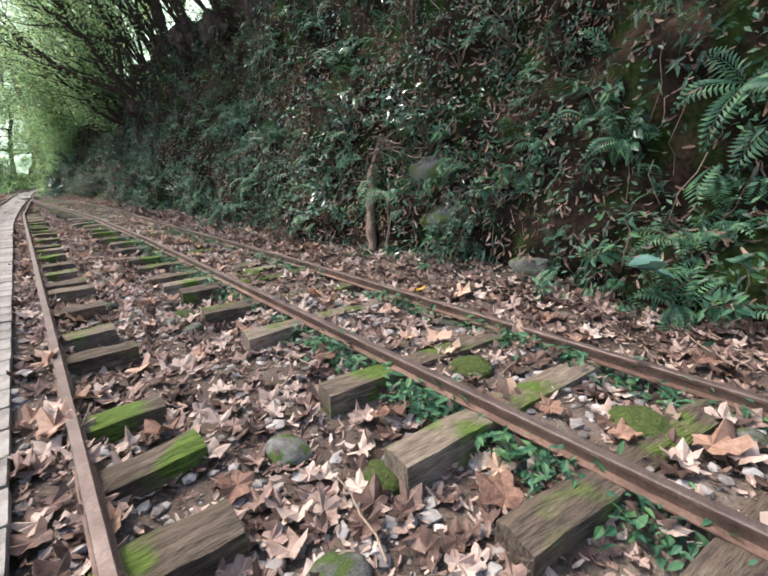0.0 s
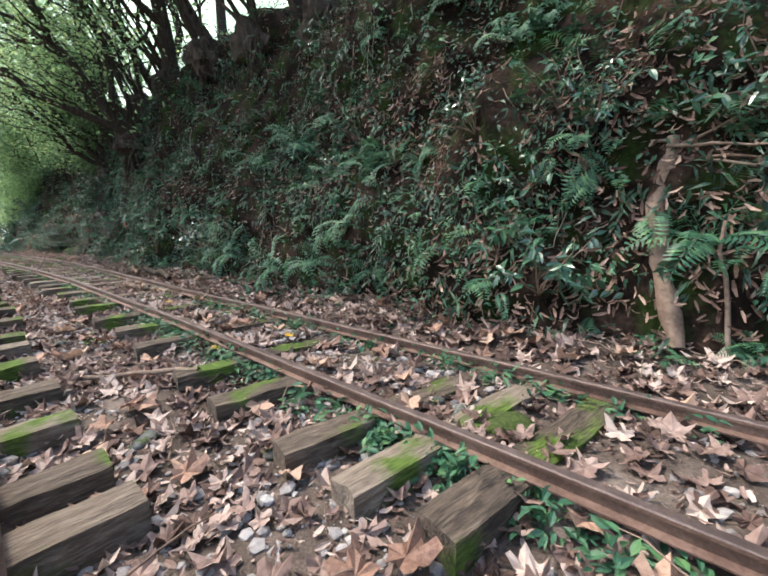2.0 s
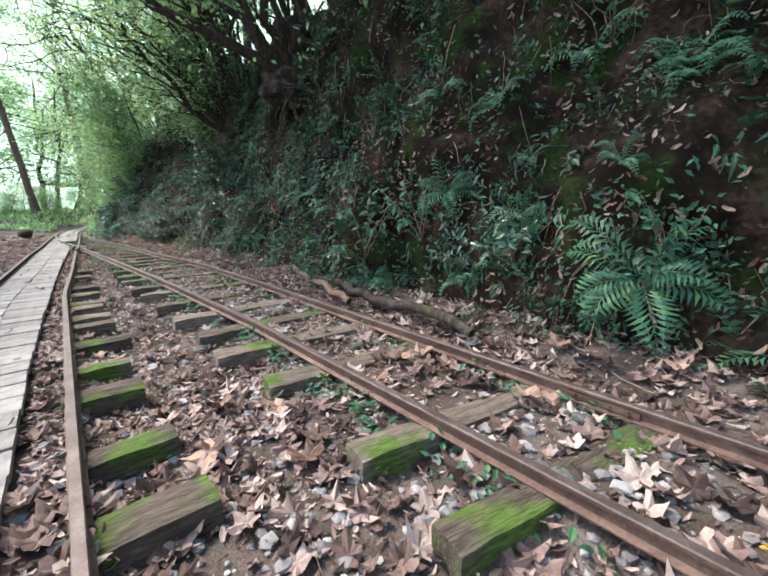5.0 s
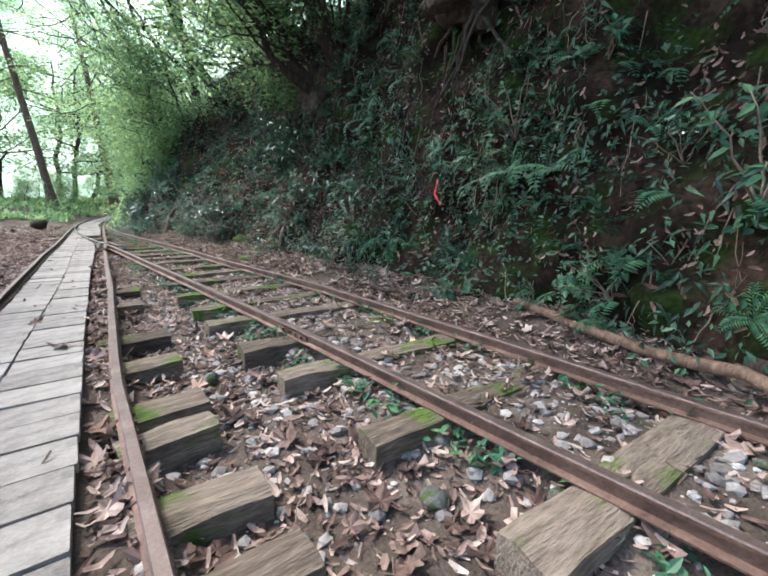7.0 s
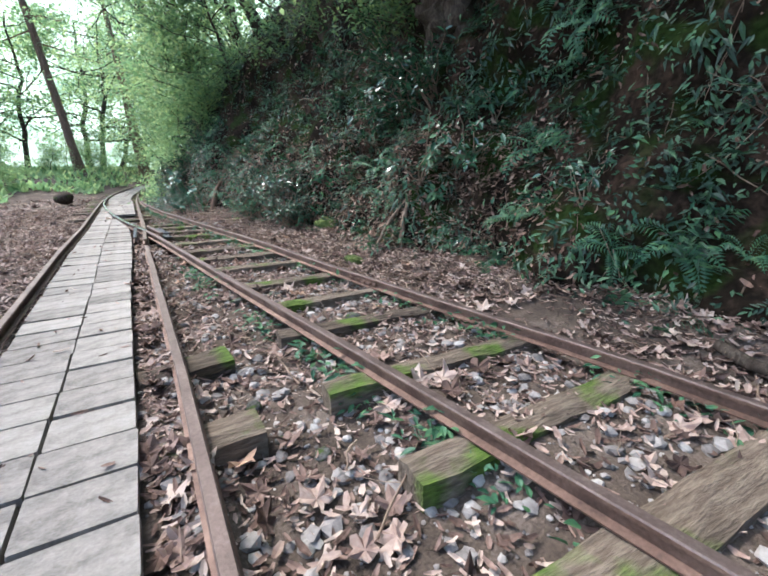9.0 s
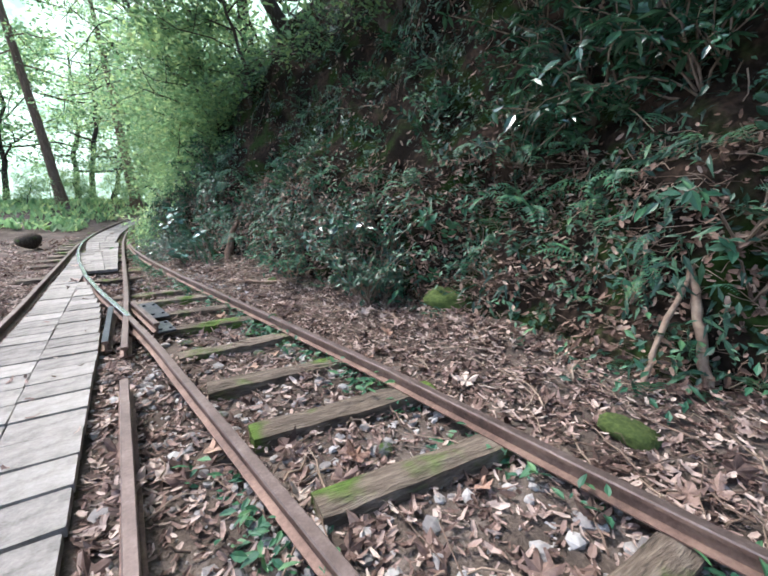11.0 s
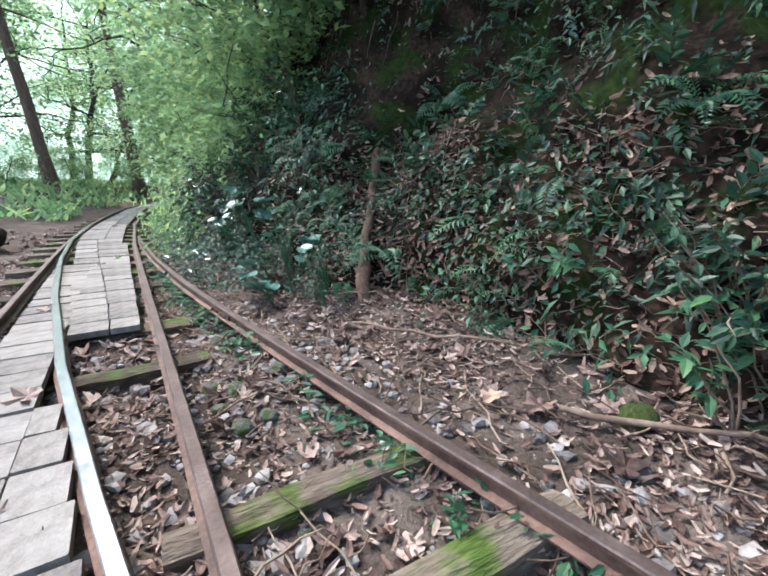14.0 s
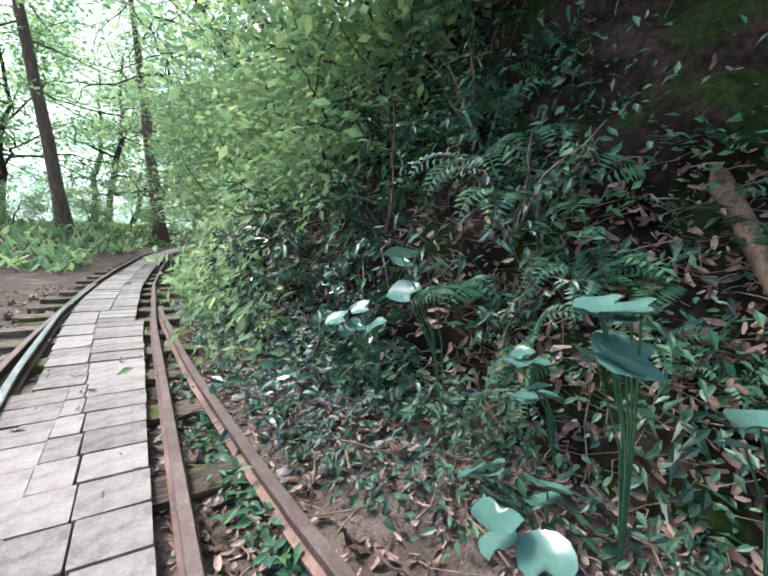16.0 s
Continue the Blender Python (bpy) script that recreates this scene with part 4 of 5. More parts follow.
def bank_points(count, y0, y1, top, rnd, cut=0.0, freq=1.1, seed=0):
    """Random places on the bank with outward normals, thinned by a patchy noise."""
    j0, j1 = np.searchsorted(by, (y0, y1))
    out_p, out_n = [], []
    while len(out_p) < count:
        j, i = int(rnd.integers(j0 + 1, j1 - 1)), int(rnd.integers(1, NU - 3))
        p = bank_pts[j, i]
        if p[2] > top or noise.noise(Vector((p[0] * freq, p[1] * freq, p[2] * freq + seed))) < cut + rnd.uniform(-0.25, 0.25):
            continue
        n = np.cross(bank_pts[j, i + 1] - bank_pts[j, i - 1], bank_pts[j + 1, i] - bank_pts[j - 1, i])
        ln = np.linalg.norm(n)
        # cells shrink with height step, so larger ones are taken more often
        if rnd.uniform() > min(1.0, ln / 0.035):
            continue
        n /= ln + 1e-9
        out_p.append(p + (bank_pts[j + 1, i] - p) * rnd.uniform() + (bank_pts[j, i + 1] - p) * rnd.uniform())
        out_n.append(-n if n[0] > 0 else n)
    return np.array(out_p), np.array(out_n)


def facing(normals, rnd, spread=0.5, lift=0.5, down=0.0):
    """Rotations whose z follows the normals (lifted towards the sky), with a random spin; y hangs down by `down`."""
    z = normals + np.array((0, 0, lift)) + rnd.normal(0, spread, normals.shape)
    z /= np.linalg.norm(z, axis=1)[:, None]
    y = rnd.normal(0, 1, normals.shape) + np.array((-0.4, 0, -down))
    y -= z * (y * z).sum(1)[:, None]
    y /= np.linalg.norm(y, axis=1)[:, None]
    x = np.cross(y, z)
    return np.stack([x, y, z], 2)


def foliage(name, label, clusters, per, y0, y1, top, cut, freq, seed, shape, size, radius, mat, out=0.1, down=0.6, lift=0.5):
    p, n = bank_points(clusters, y0, y1, top, veg, cut, freq, seed)
    p, n = np.repeat(p, per, 0), np.repeat(n, per, 0)
    m = len(p)
    places = p + n * np.abs(veg.normal(0, out, m))[:, None] + veg.normal(0, radius, (m, 3)) * np.array((0.6, 1, 1))
    places[:, 2] = np.maximum(places[:, 2], 0.02)
    v, f = scatter(shape, places, facing(n, veg, 0.5, lift, down), veg.uniform(0.55, 1.35, m) * size)
    tagged(new(name, fast_mesh(name, v, f, mat)), label, "foliage", kind="stuff")


def spray(leaves, width, seed):
    """A leafy twig along +y, about 1 long: alternate oval leaves that droop to both sides."""
    rnd = np.random.default_rng(seed)
    parts = []
    for k in range(leaves):
        s = 0.15 + 0.8 * k / (leaves - 1)
        side = -1 if k % 2 else 1
        yaw = side * rnd.uniform(0.7, 1.15) if k < leaves - 1 else 0.0
        r = turns(np.array([-yaw]), np.array([side * rnd.uniform(-0.1, 0.45)]), np.array([rnd.uniform(-0.5, 0.1)]))
        v, f = scatter((np.array(LEAF_OVAL[0]) * np.array((width, 1, 1)), LEAF_OVAL[1]), [(0, s, -0.18 * s * s)], r, [rnd.uniform(0.26, 0.4)])
        parts.append((v, f))
    return join(parts)


SPRAYS = [spray(9, 1.0, 1), spray(7, 1.25, 2), spray(11, 0.8, 3)]
FRONDS = [frond(1.0, 0.24, 0.5), frond(1.0, 0.17, 0.7), frond(1.0, 0.3, 0.35, 10)]


def outward(normals, rnd, droop):
    """Rotations whose y points out of the bank and down by droop, and whose z looks up."""
    y = normals + rnd.normal(0, 0.55, normals.shape) + np.array((0, 0, -droop))
    y /= np.linalg.norm(y, axis=1)[:, None]
    z = np.tile(np.array((0.0, 0.0, 1.0)), (len(y), 1)) + normals * 0.35 + rnd.normal(0, 0.3, y.shape)
    z -= y * (y * z).sum(1)[:, None]
    z /= np.linalg.norm(z, axis=1)[:, None]
    return np.stack([np.cross(y, z), y, z], 2)


def bank_growth(name, label, count, shapes, y0, y1, top, cut, freq, seed, low, high, mat, droop):
    """Sprays or fronds rooted on the bank in patches."""
    out = []
    for shape in shapes:
        p, n = bank_points(count // len(shapes), y0, y1, top, veg, cut, freq, seed)
        out.append(scatter(shape, p + n * 0.02, outward(n, veg, droop), veg.uniform(low, high, len(p))))
    v, f = join(out)
    tagged(new(name, fast_mesh(name, v, f, mat)), label, "foliage", kind="stuff")


foliage("creeper_leaves", "small dark evergreen leaves covering the bank", 3800, 11, -3, 34, 6.6, 0.0, 1.0, 0, LEAF_SMALL, 0.055, 0.09, M_GREEN)
foliage("hanging_grass", "long drooping dark green blades on the bank", 1900, 9, -3, 34, 5.0, 0.05, 1.2, 14, LEAF_LONG, 0.11, 0.06, M_GREEN, 0.05, 1.6)
foliage("bank_sprigs", "pale green sprigs scattered over the bank", 1000, 9, -3, 46, 5.0, 0.1, 0.8, 30, LEAF_SMALL, 0.06, 0.07, M_FERN, 0.16, 0.3)
bank_growth("leafy_sprays", "drooping evergreen twigs with oval leaves on the bank", 1900, SPRAYS, -2, 34, 6.0, 0.08, 1.1, 210, 0.14, 0.3, M_GREEN, 0.25)
bank_growth("glossy_sprays", "shiny leaved twigs standing out from the bank", 420, SPRAYS[:2], -1, 32, 4.2, 0.15, 0.9, 230, 0.16, 0.32, M_GLOSS, 0.2)
bank_growth("hanging_fronds", "green fern fronds hanging from the bank in patches", 1000, FRONDS, -1, 33, 4.6, 0.12, 0.9, 250, 0.18, 0.4, M_FERN, 0.5)
foliage("bank_dead_leaves", "brown dead leaves caught on the bank", 10000, 2, -3, 34, 5.2, -0.12, 1.1, 50, (LANCES[1][0], LANCES[1][1]), 0.075, 0.06, M_BANKLEAF, 0.025, 0.6, 0.3)
foliage("far_bank_leaves", "yellow-green leaves on the far bank", 1700, 12, 28.5, 48, 4.0, -0.2, 0.8, 70, LEAF_SMALL, 0.11, 0.2, M_CROWN_SUNLIT, 0.25, 0.3)
foliage("slope_litter", "reddish dead leaves lying on the lower slope", 8000, 2, 18.5, 31.5, 1.3, -0.6, 0.9, 60, (LANCES[2][0], LANCES[2][1]), 0.06, 0.05, M_BANKLEAF, 0.015, 0.2, 0.6)
foliage("bank_leaf_drift", "reddish brown leaf drift caught on the bank", 5000, 2, 0, 10, 4.6, 0.0, 0.6, 200, (LANCES[3][0], LANCES[3][1]), 0.095, 0.07, M_BANKLEAF, 0.035, 0.5, 0.5)

# roots and dry stems hanging on the bank
stems = []
p, n = bank_points(1800, -3, 32, 5.2, veg, -0.1, 0.8, 90)
for q, m in zip(p, n):
    ln = veg.uniform(0.15, 0.9)
    e = q + m * veg.uniform(0.02, 0.18) + np.array((veg.uniform(-0.1, 0.05), veg.normal(0, 0.3), -1)) * ln * veg.uniform(0.3, 1)
    r = veg.uniform(0.002, 0.006)
    stems.append(tube(wander(q + m * 0.03, e, 4, 0.02, veg), np.linspace(r, r * 0.5, 5), 3))
p, n = bank_points(3400, 19, 31, 1.3, veg, -0.5, 0.9, 95)
for q, m in zip(p, n):
    a, ln = veg.uniform(0, 6.28), veg.uniform(0.06, 0.28)
    w = np.array((math.cos(a), math.sin(a), 0.3 * veg.normal())) * ln
    stems.append(tube(wander(q + m * 0.02 - w / 2, q + m * veg.uniform(0.02, 0.06) + w / 2, 3, 0.012, veg), [0.003, 0.0028, 0.0024, 0.0015], 3))
v, f = join(stems)
tagged(new("hanging_roots", fast_mesh("hanging_roots", v, f, M_TWIG, True)), "thin dry roots and stems hanging down the bank", "roots", kind="stuff")

# twigs on the litter
stems = []
for k in range(1100):
    y = veg.uniform(0, 30) if k < 700 else veg.uniform(19, 27)
    x = veg.uniform(side_r(y) + 0.05, foot(y) + 0.1) if k % 3 else veg.uniform(main_r(y), side_r(y))
    a, ln = veg.uniform(0, 3.14), veg.uniform(0.06, 0.4)
    z = ground_z(x, y) + 0.03
    r = veg.uniform(0.002, 0.006)
    stems.append(tube(wander((x - math.cos(a) * ln / 2, y - math.sin(a) * ln / 2, z), (x + math.cos(a) * ln / 2, y + math.sin(a) * ln / 2, z + veg.uniform(0, 0.05)), 4, 0.012, veg), np.linspace(r, r * 0.6, 5), 4))
v, f = join(stems)
tagged(new("fallen_twigs", fast_mesh("fallen_twigs", v, f, M_TWIG, True)), "thin fallen twigs lying in the leaf litter", "twigs", kind="stuff")

# ---- ferns ----


def fern_fronds(seed, count, length):
    """Frond meshes of one fern rosette."""
    rnd = np.random.default_rng(seed)
    parts = []
    for k in range(count):
        v, f = frond(length * rnd.uniform(0.7, 1.15), length * rnd.uniform(0.17, 0.24), rnd.uniform(0.45, 0.95))
        a = 2 * math.pi * k / count + rnd.normal(0, 0.25)
        r = turns(np.array([a]), np.array([0.0]), np.array([rnd.uniform(-0.2, 0.35)]))[0]
        parts.append((v @ r.T, f))
    return parts


FERNS = []
for k in range(5):
    fr = fern_fronds(60 + k, (7, 8, 6, 9, 5)[k], (0.34, 0.42, 0.3, 0.5, 0.26)[k])
    FERNS.append([fast_mesh("frond", v, f, M_FERN) for v, f in fr])


def fern(x, y, z, n, k, size):
    """A fern rosette at the place, leaning out along the normal."""
    up = Vector(n) + Vector((0, 0, 0.8))
    m = Matrix.Translation((x, y, z)) @ up.to_track_quat("Z", "Y").to_matrix().to_4x4() @ pose(0, 0, 0, 0, 0, veg.uniform(0, 360)) @ Matrix.Scale(size, 4)
    top = tagged(new("fern"), "green fern with arching fronds growing on the bank", "fern", "ferns")
    top.matrix_basis = m
    for me in FERNS[k]:
        part("frond", me, top)


p, n = bank_points(150, -1, 31, 3.4, veg, -0.3, 0.9, 120)
for q, m in zip(p, n):
    fern(*q, m, int(veg.integers(5)), veg.uniform(0.6, 1.3))
for y, z, s in ((8.6, 1.5, 1.1), (8.8, 1.65, 0.9), (17.6, 0.45, 1.2), (18.0, 0.35, 1.0), (25.1, 1.05, 0.75), (24.3, 1.3, 0.7), (26.1, 0.4, 1.0), (27.9, 0.25, 0.9), (27.0, 0.35, 0.8), (26.7, 0.55, 0.9), (12.6, 0.35, 1.0), (11.2, 0.5, 1.2), (3.2, 1.2, 0.9), (2.6, 1.5, 1.0), (9.9, 0.35, 1.2), (23.2, 0.9, 1.0), (21.9, 0.45, 0.7), (26.3, 1.6, 1.2)):
    q, m = on_bank(y, z)
    fern(*q, m, int(veg.integers(4)), s)

# ---- broad-leaved saplings ----


def sapling_meshes(seed, stems_n, height, leaf, per, mat):
    """Stem and leaf meshes of a sapling, stem by stem."""
    rnd = np.random.default_rng(seed)
    out = []
    for k in range(stems_n):
        a = rnd.uniform(0, 6.28)
        e = np.array((math.cos(a) * height * rnd.uniform(0.3, 0.9), math.sin(a) * height * rnd.uniform(0.3, 0.9), height * rnd.uniform(0.6, 1.0)))
        pts = wander((0, 0, 0), e, 6, 0.02, rnd, sag=-0.06)
        sv, sf = tube(pts, np.linspace(0.007, 0.002, 7), 4)
        s = rnd.uniform(0.35, 1.0, per) * 6
        i = np.minimum(5, s.astype(int))
        q = np.array(pts)
        lp = q[i] + (q[i + 1] - q[i]) * (s - i)[:, None]
        lv, lf = scatter(LEAF_OVAL, lp, turns(rnd.uniform(0, 6.28, per), rnd.normal(0, 0.4, per), rnd.normal(-0.25, 0.4, per)), rnd.uniform(0.6, 1.2, per) * leaf)
        out.append((fast_mesh("stem", sv, sf, M_TWIG, True), fast_mesh("leaves", lv, lf, mat)))
    return out


SAPLINGS = [sapling_meshes(80 + k, (6, 5, 7, 4)[k], (0.45, 0.6, 0.5, 0.35)[k], (0.085, 0.085, 0.07, 0.095)[k], (13, 12, 15, 10)[k], (M_GLOSS, M_FERN, M_GREEN, M_FERN)[k]) for k in range(4)]


def sapling(x, y, z, n, k, size, label="glossy green sapling growing out of the bank"):
    up = Vector(n) * 0.8 + Vector((0, 0, 0.9))
    top = tagged(new("sapling"), label, "sapling", "saplings")
    top.matrix_basis = Matrix.Translation((x, y, z)) @ up.to_track_quat("Z", "Y").to_matrix().to_4x4() @ pose(0, 0, 0, 0, 0, veg.uniform(0, 360)) @ Matrix.Scale(size, 4)
    for stem, leaves in SAPLINGS[k]:
        part("leaves", leaves, part("stem", stem, top))


p, n = bank_points(110, 0, 31, 3.8, veg, -0.3, 0.9, 150)
for q, m in zip(p, n):
    if q[1] < 23.5 or q[1] > 27:
        sapling(*q, m, int(veg.integers(0, 4)), veg.uniform(0.6, 1.15))
for y, z, k, s in ((21.2, 1.5, 0, 1.5), (21.5, 1.9, 2, 1.5), (20.6, 1.7, 0, 1.4), (21.8, 1.2, 2, 1.2), (20.1, 0.7, 1, 1.2), (19.6, 0.9, 0, 1.2), (23.9, 0.35, 2, 0.9), (23.2, 0.4, 0, 1.1), (23.0, 0.3, 2, 1.1), (22.6, 0.5, 0, 1.0), (24.6, 0.35, 3, 0.8), (3.0, 0.3, 3, 1.1), (1.9, 0.6, 1, 1.2), (2.3, 0.2, 3, 0.9), (13.9, 0.4, 1, 1.2), (13.3, 0.6, 1, 1.2), (27.3, 0.4, 2, 0.9), (28.2, 0.5, 0, 0.9), (28.8, 0.5, 2, 1.0), (27.4, 0.9, 2, 1.1)):
    q, m = on_bank(y, z)
    sapling(*q, m, k, s)

# bushy saplings on the litter slope
for x, y, k, s, n in ((2.78, 22.5, 2, 1.15, 7), (2.95, 22.75, 2, 1.0, 6), (2.62, 23.72, 1, 0.85, 4), (2.8, 23.9, 2, 0.8, 3)):
    for j in range(n):
        a, b = x + veg.normal(0, 0.13), y + veg.normal(0, 0.16)
        sapling(a, b, bank_z(a, b), (-0.3, -0.2, 0.7), k, s * veg.uniform(0.6, 1.1), "bushy green sapling standing in the leaf litter")

# ---- glossy overhanging shrub ----


def glossy_shrub(y, z, stems_n, reach, leaf):
    """Long drooping twigs with whorls of shiny lance leaves that hang out from the bank."""
    q0, m = on_bank(y, z)
    top = tagged(empty("glossy_shrub", *q0), "shrub with shiny lance leaves hanging from the dark bank", "shrub", "glossy shrubs")
    for k in range(stems_n):
        e = np.array((-reach * veg.uniform(0.5, 1.1), veg.normal(0, 0.35), veg.uniform(-0.35, 0.75)))
        pts = wander((0.05, 0, 0), e, 6, 0.02, veg, sag=-0.12)
        stem = part("stem", fast_mesh("stem", *tube(pts, np.linspace(0.009, 0.003, 7), 5), M_TWIG, True), top)
        lp, count = [], 0
        for q in pts[2:]:
            lp += [q + veg.normal(0, 0.012, 3) for j in range(6)]
        count = len(lp)
        r = turns(veg.uniform(0, 6.28, count), veg.normal(0, 0.35, count), veg.normal(-0.35, 0.3, count))
        lv2, lf2 = scatter((np.array(LEAF_OVAL[0]) * np.array((0.8, 1, 1)), LEAF_OVAL[1]), lp, r, veg.uniform(0.7, 1.25, count) * leaf)
        part("leaves", fast_mesh("leaves", lv2, lf2, M_GLOSS), stem)


for y, z, c, r, l in ((21.5, 1.7, 11, 0.7, 0.12), (21.0, 1.55, 9, 0.65, 0.12), (21.9, 2.2, 9, 0.7, 0.11), (20.5, 1.5, 6, 0.5, 0.12), (28.3, 0.9, 9, 0.45, 0.1), (29.0, 0.7, 8, 0.4, 0.1), (28.7, 1.4, 9, 0.5, 0.1), (27.9, 1.5, 7, 0.45, 0.1)):
    glossy_shrub(y, z, c, r, l)

# weeds along the rails
wp, wn_ = [], []
for k in range(1500):
    y = veg.uniform(-1, 29) if k < 900 else veg.uniform(1, 10)
    if noise.noise(Vector((y * 0.9, 3, 1))) < veg.uniform(-0.5, 0.15):
        continue
    line = veg.uniform()
    x = side_l(y) + veg.normal(-0.07, 0.04) if line < 0.6 and y < 21 else (side_r(y) - abs(veg.normal(0.05, 0.05)))
    for j in range(10):
        wp.append((x + veg.normal(0, 0.035), y + veg.normal(0, 0.05), ground_z(x, y) + abs(veg.normal(0.03, 0.035))))
        wn_.append((0, 0, 1))
v, f = scatter(LEAF_OVAL, wp, facing(np.array(wn_, float), veg, 0.5, 0.4, 0), veg.uniform(0.5, 1.5, len(wp)) * 0.05)
tagged(new("rail_weeds", fast_mesh("rail_weeds", v, f, M_FERN)), "small bright green weeds along the rail feet", "weeds", kind="stuff")

# small herbs at the bank's foot past the crossing
hp, hn = [], []
for k in range(620):
    y = veg.uniform(26.15, 31)
    x = foot(y) + veg.uniform(-0.3, 0.35)
    zb = bank_z(x, y)
    tall = veg.uniform(0.05, 0.45) * (1.0 if x > foot(y) - 0.1 else 0.5)
    for j in range(9):
        hp.append((x + veg.normal(0, 0.05), y + veg.normal(0, 0.06), zb + tall * veg.uniform(0.2, 1)))
        hn.append((-0.5, -0.2, 1))
v, f = scatter(LEAF_OVAL, hp, facing(np.array(hn, float), veg, 0.5, 0.3, 0.3), veg.uniform(0.5, 1.4, len(hp)) * 0.042)
tagged(new("bank_foot_herbs", fast_mesh("bank_foot_herbs", v, f, M_GREEN)), "small leafy herbs crowding the bank foot", "herbs", kind="stuff")

# grass and low herbs on the clearing
gp = []
while len(gp) < 11000:
    y = 31 + 30 * veg.uniform() ** 1.4
    x = veg.uniform(-9, main_l(y) - 0.9) if veg.uniform() < 0.8 else veg.uniform(main_r(y) + 0.35, main_r(y) + 1.2)
    if y < 36 and x > -2.2 and x < 0.5 or noise.noise(Vector((x * 0.5, y * 0.35, 40))) < veg.uniform(-0.45, 0.1):
        continue
    gp.append((x, y, ground_z(x, y)))
gp = np.array(gp)
up = np.tile(np.array((0.0, 0.0, 1.0)), (len(gp), 1))
zr = turns(veg.uniform(0, 6.28, len(gp)), veg.normal(0, 0.3, len(gp)), veg.uniform(0.3, 1.3, len(gp)))
v, f = scatter(LEAF_OVAL, gp, zr, veg.uniform(0.15, 0.42, len(gp)))
tagged(new("clearing_herbs", fast_mesh("clearing_herbs", v, f, M_CROWN_SUNLIT)), "bright green low herbs and grass on the clearing", "grass", kind="stuff")

# ---- round-leaved plants ----


def round_leaf(seed):
    rnd = np.random.default_rng(seed)
    vs, fs = [(0, 0, 0)], []
    for ring, rr in ((0, 0.28), (1, 0.5)):
        for i in range(14):
            a = 2 * math.pi * i / 14
            r = rr * (1 - (0.45 if i == 0 else 0.0) * ring) * rnd.uniform(0.95, 1.04)
            vs.append((r * math.sin(a), -r * math.cos(a), 0.05 * ring * math.sin(a * 3) + 0.06 * ring))
    for i in range(14):
        fs.append((0, 1 + i, 1 + (i + 1) % 14))
        fs.append((1 + i, 15 + i, 15 + (i + 1) % 14))
        fs.append((1 + i, 15 + (i + 1) % 14, 1 + (i + 1) % 14))
    return np.array(vs), np.array(fs)


ROUND = [fast_mesh("leaf", *round_leaf(s), M_ROUND, True) for s in range(3)]


def round_plant(x, y, z, count, size, spread):
    """Leaves on long stalks that rise from one root at the bank's foot; z is the leaves' mean height."""
    zb = bank_z(x + 0.12, y)
    top = tagged(empty("round_leaf_plant", x + 0.12, y, zb), "plant with large round glossy leaves, paled blue-green for sky reflection", "plant", "round-leaved plants")
    for k in range(count):
        a = veg.uniform(0, 6.28)
        q = np.array((math.cos(a) * spread * veg.uniform(0.2, 1) - 0.14, math.sin(a) * spread * veg.uniform(0.2, 1), max(0.06, z - zb + veg.uniform(-0.03, 0.12))))
        ob = part("leaf", ROUND[int(veg.integers(3))], top)
        ob.matrix_basis = pose(*q, veg.uniform(-20, 20), veg.uniform(-40, 5), veg.uniform(0, 360)) @ Matrix.Scale(size * veg.uniform(0.7, 1.15), 4)
        v, f = tube([(0, 0, -0.02), q * np.array((0.35, 0.35, 0.6)), q], [0.004, 0.003, 0.003], 4)
        part("stalk", fast_mesh("stalk", v, f, M_FERN), top)


for x, y, z, c, s, sp in ((1.78, 26.65, 0.22, 7, 0.125, 0.14), (1.70, 26.4, 0.16, 6, 0.125, 0.13), (1.90, 26.5, 0.72, 7, 0.14, 0.13), (2.10, 26.25, 0.5, 7, 0.13, 0.13), (1.95, 26.0, 0.4, 5, 0.13, 0.14), (1.80, 27.55, 0.56, 5, 0.11, 0.12), (1.88, 27.2, 0.78, 5, 0.115, 0.14), (2.05, 26.8, 0.45, 6, 0.115, 0.16), (3.4, 2.7, 0.35, 4, 0.15, 0.14), (3.55, 2.0, 0.3, 4, 0.13, 0.16)):
    round_plant(x, y, z, c, s, sp)

# ---- stones ----


def stone_mesh(seed, flat):
    rnd = np.random.default_rng(seed)
    bm = bmesh.new()
    bmesh.ops.create_icosphere(bm, subdivisions=3, radius=0.5)
    o = Vector(rnd.uniform(0, 20, 3))
    for v in bm.verts:
        d = noise.fractal(v.co * 1.6 + o, 1.0, 2.0, 4) * 0.28
        c = noise.cell(v.co * 1.2 + o) * 0.1
        v.co *= 1 + d + c
        v.co.z *= flat
    me = bpy.data.meshes.new("stone")
    bm.to_mesh(me)
    bm.free()
    me.materials.append(M_ROCK)
    for q in me.polygons:
        q.use_smooth = True
    return me


STONES = [stone_mesh(s, (0.5, 0.6, 0.42, 0.7, 0.55)[s]) for s in range(5)]


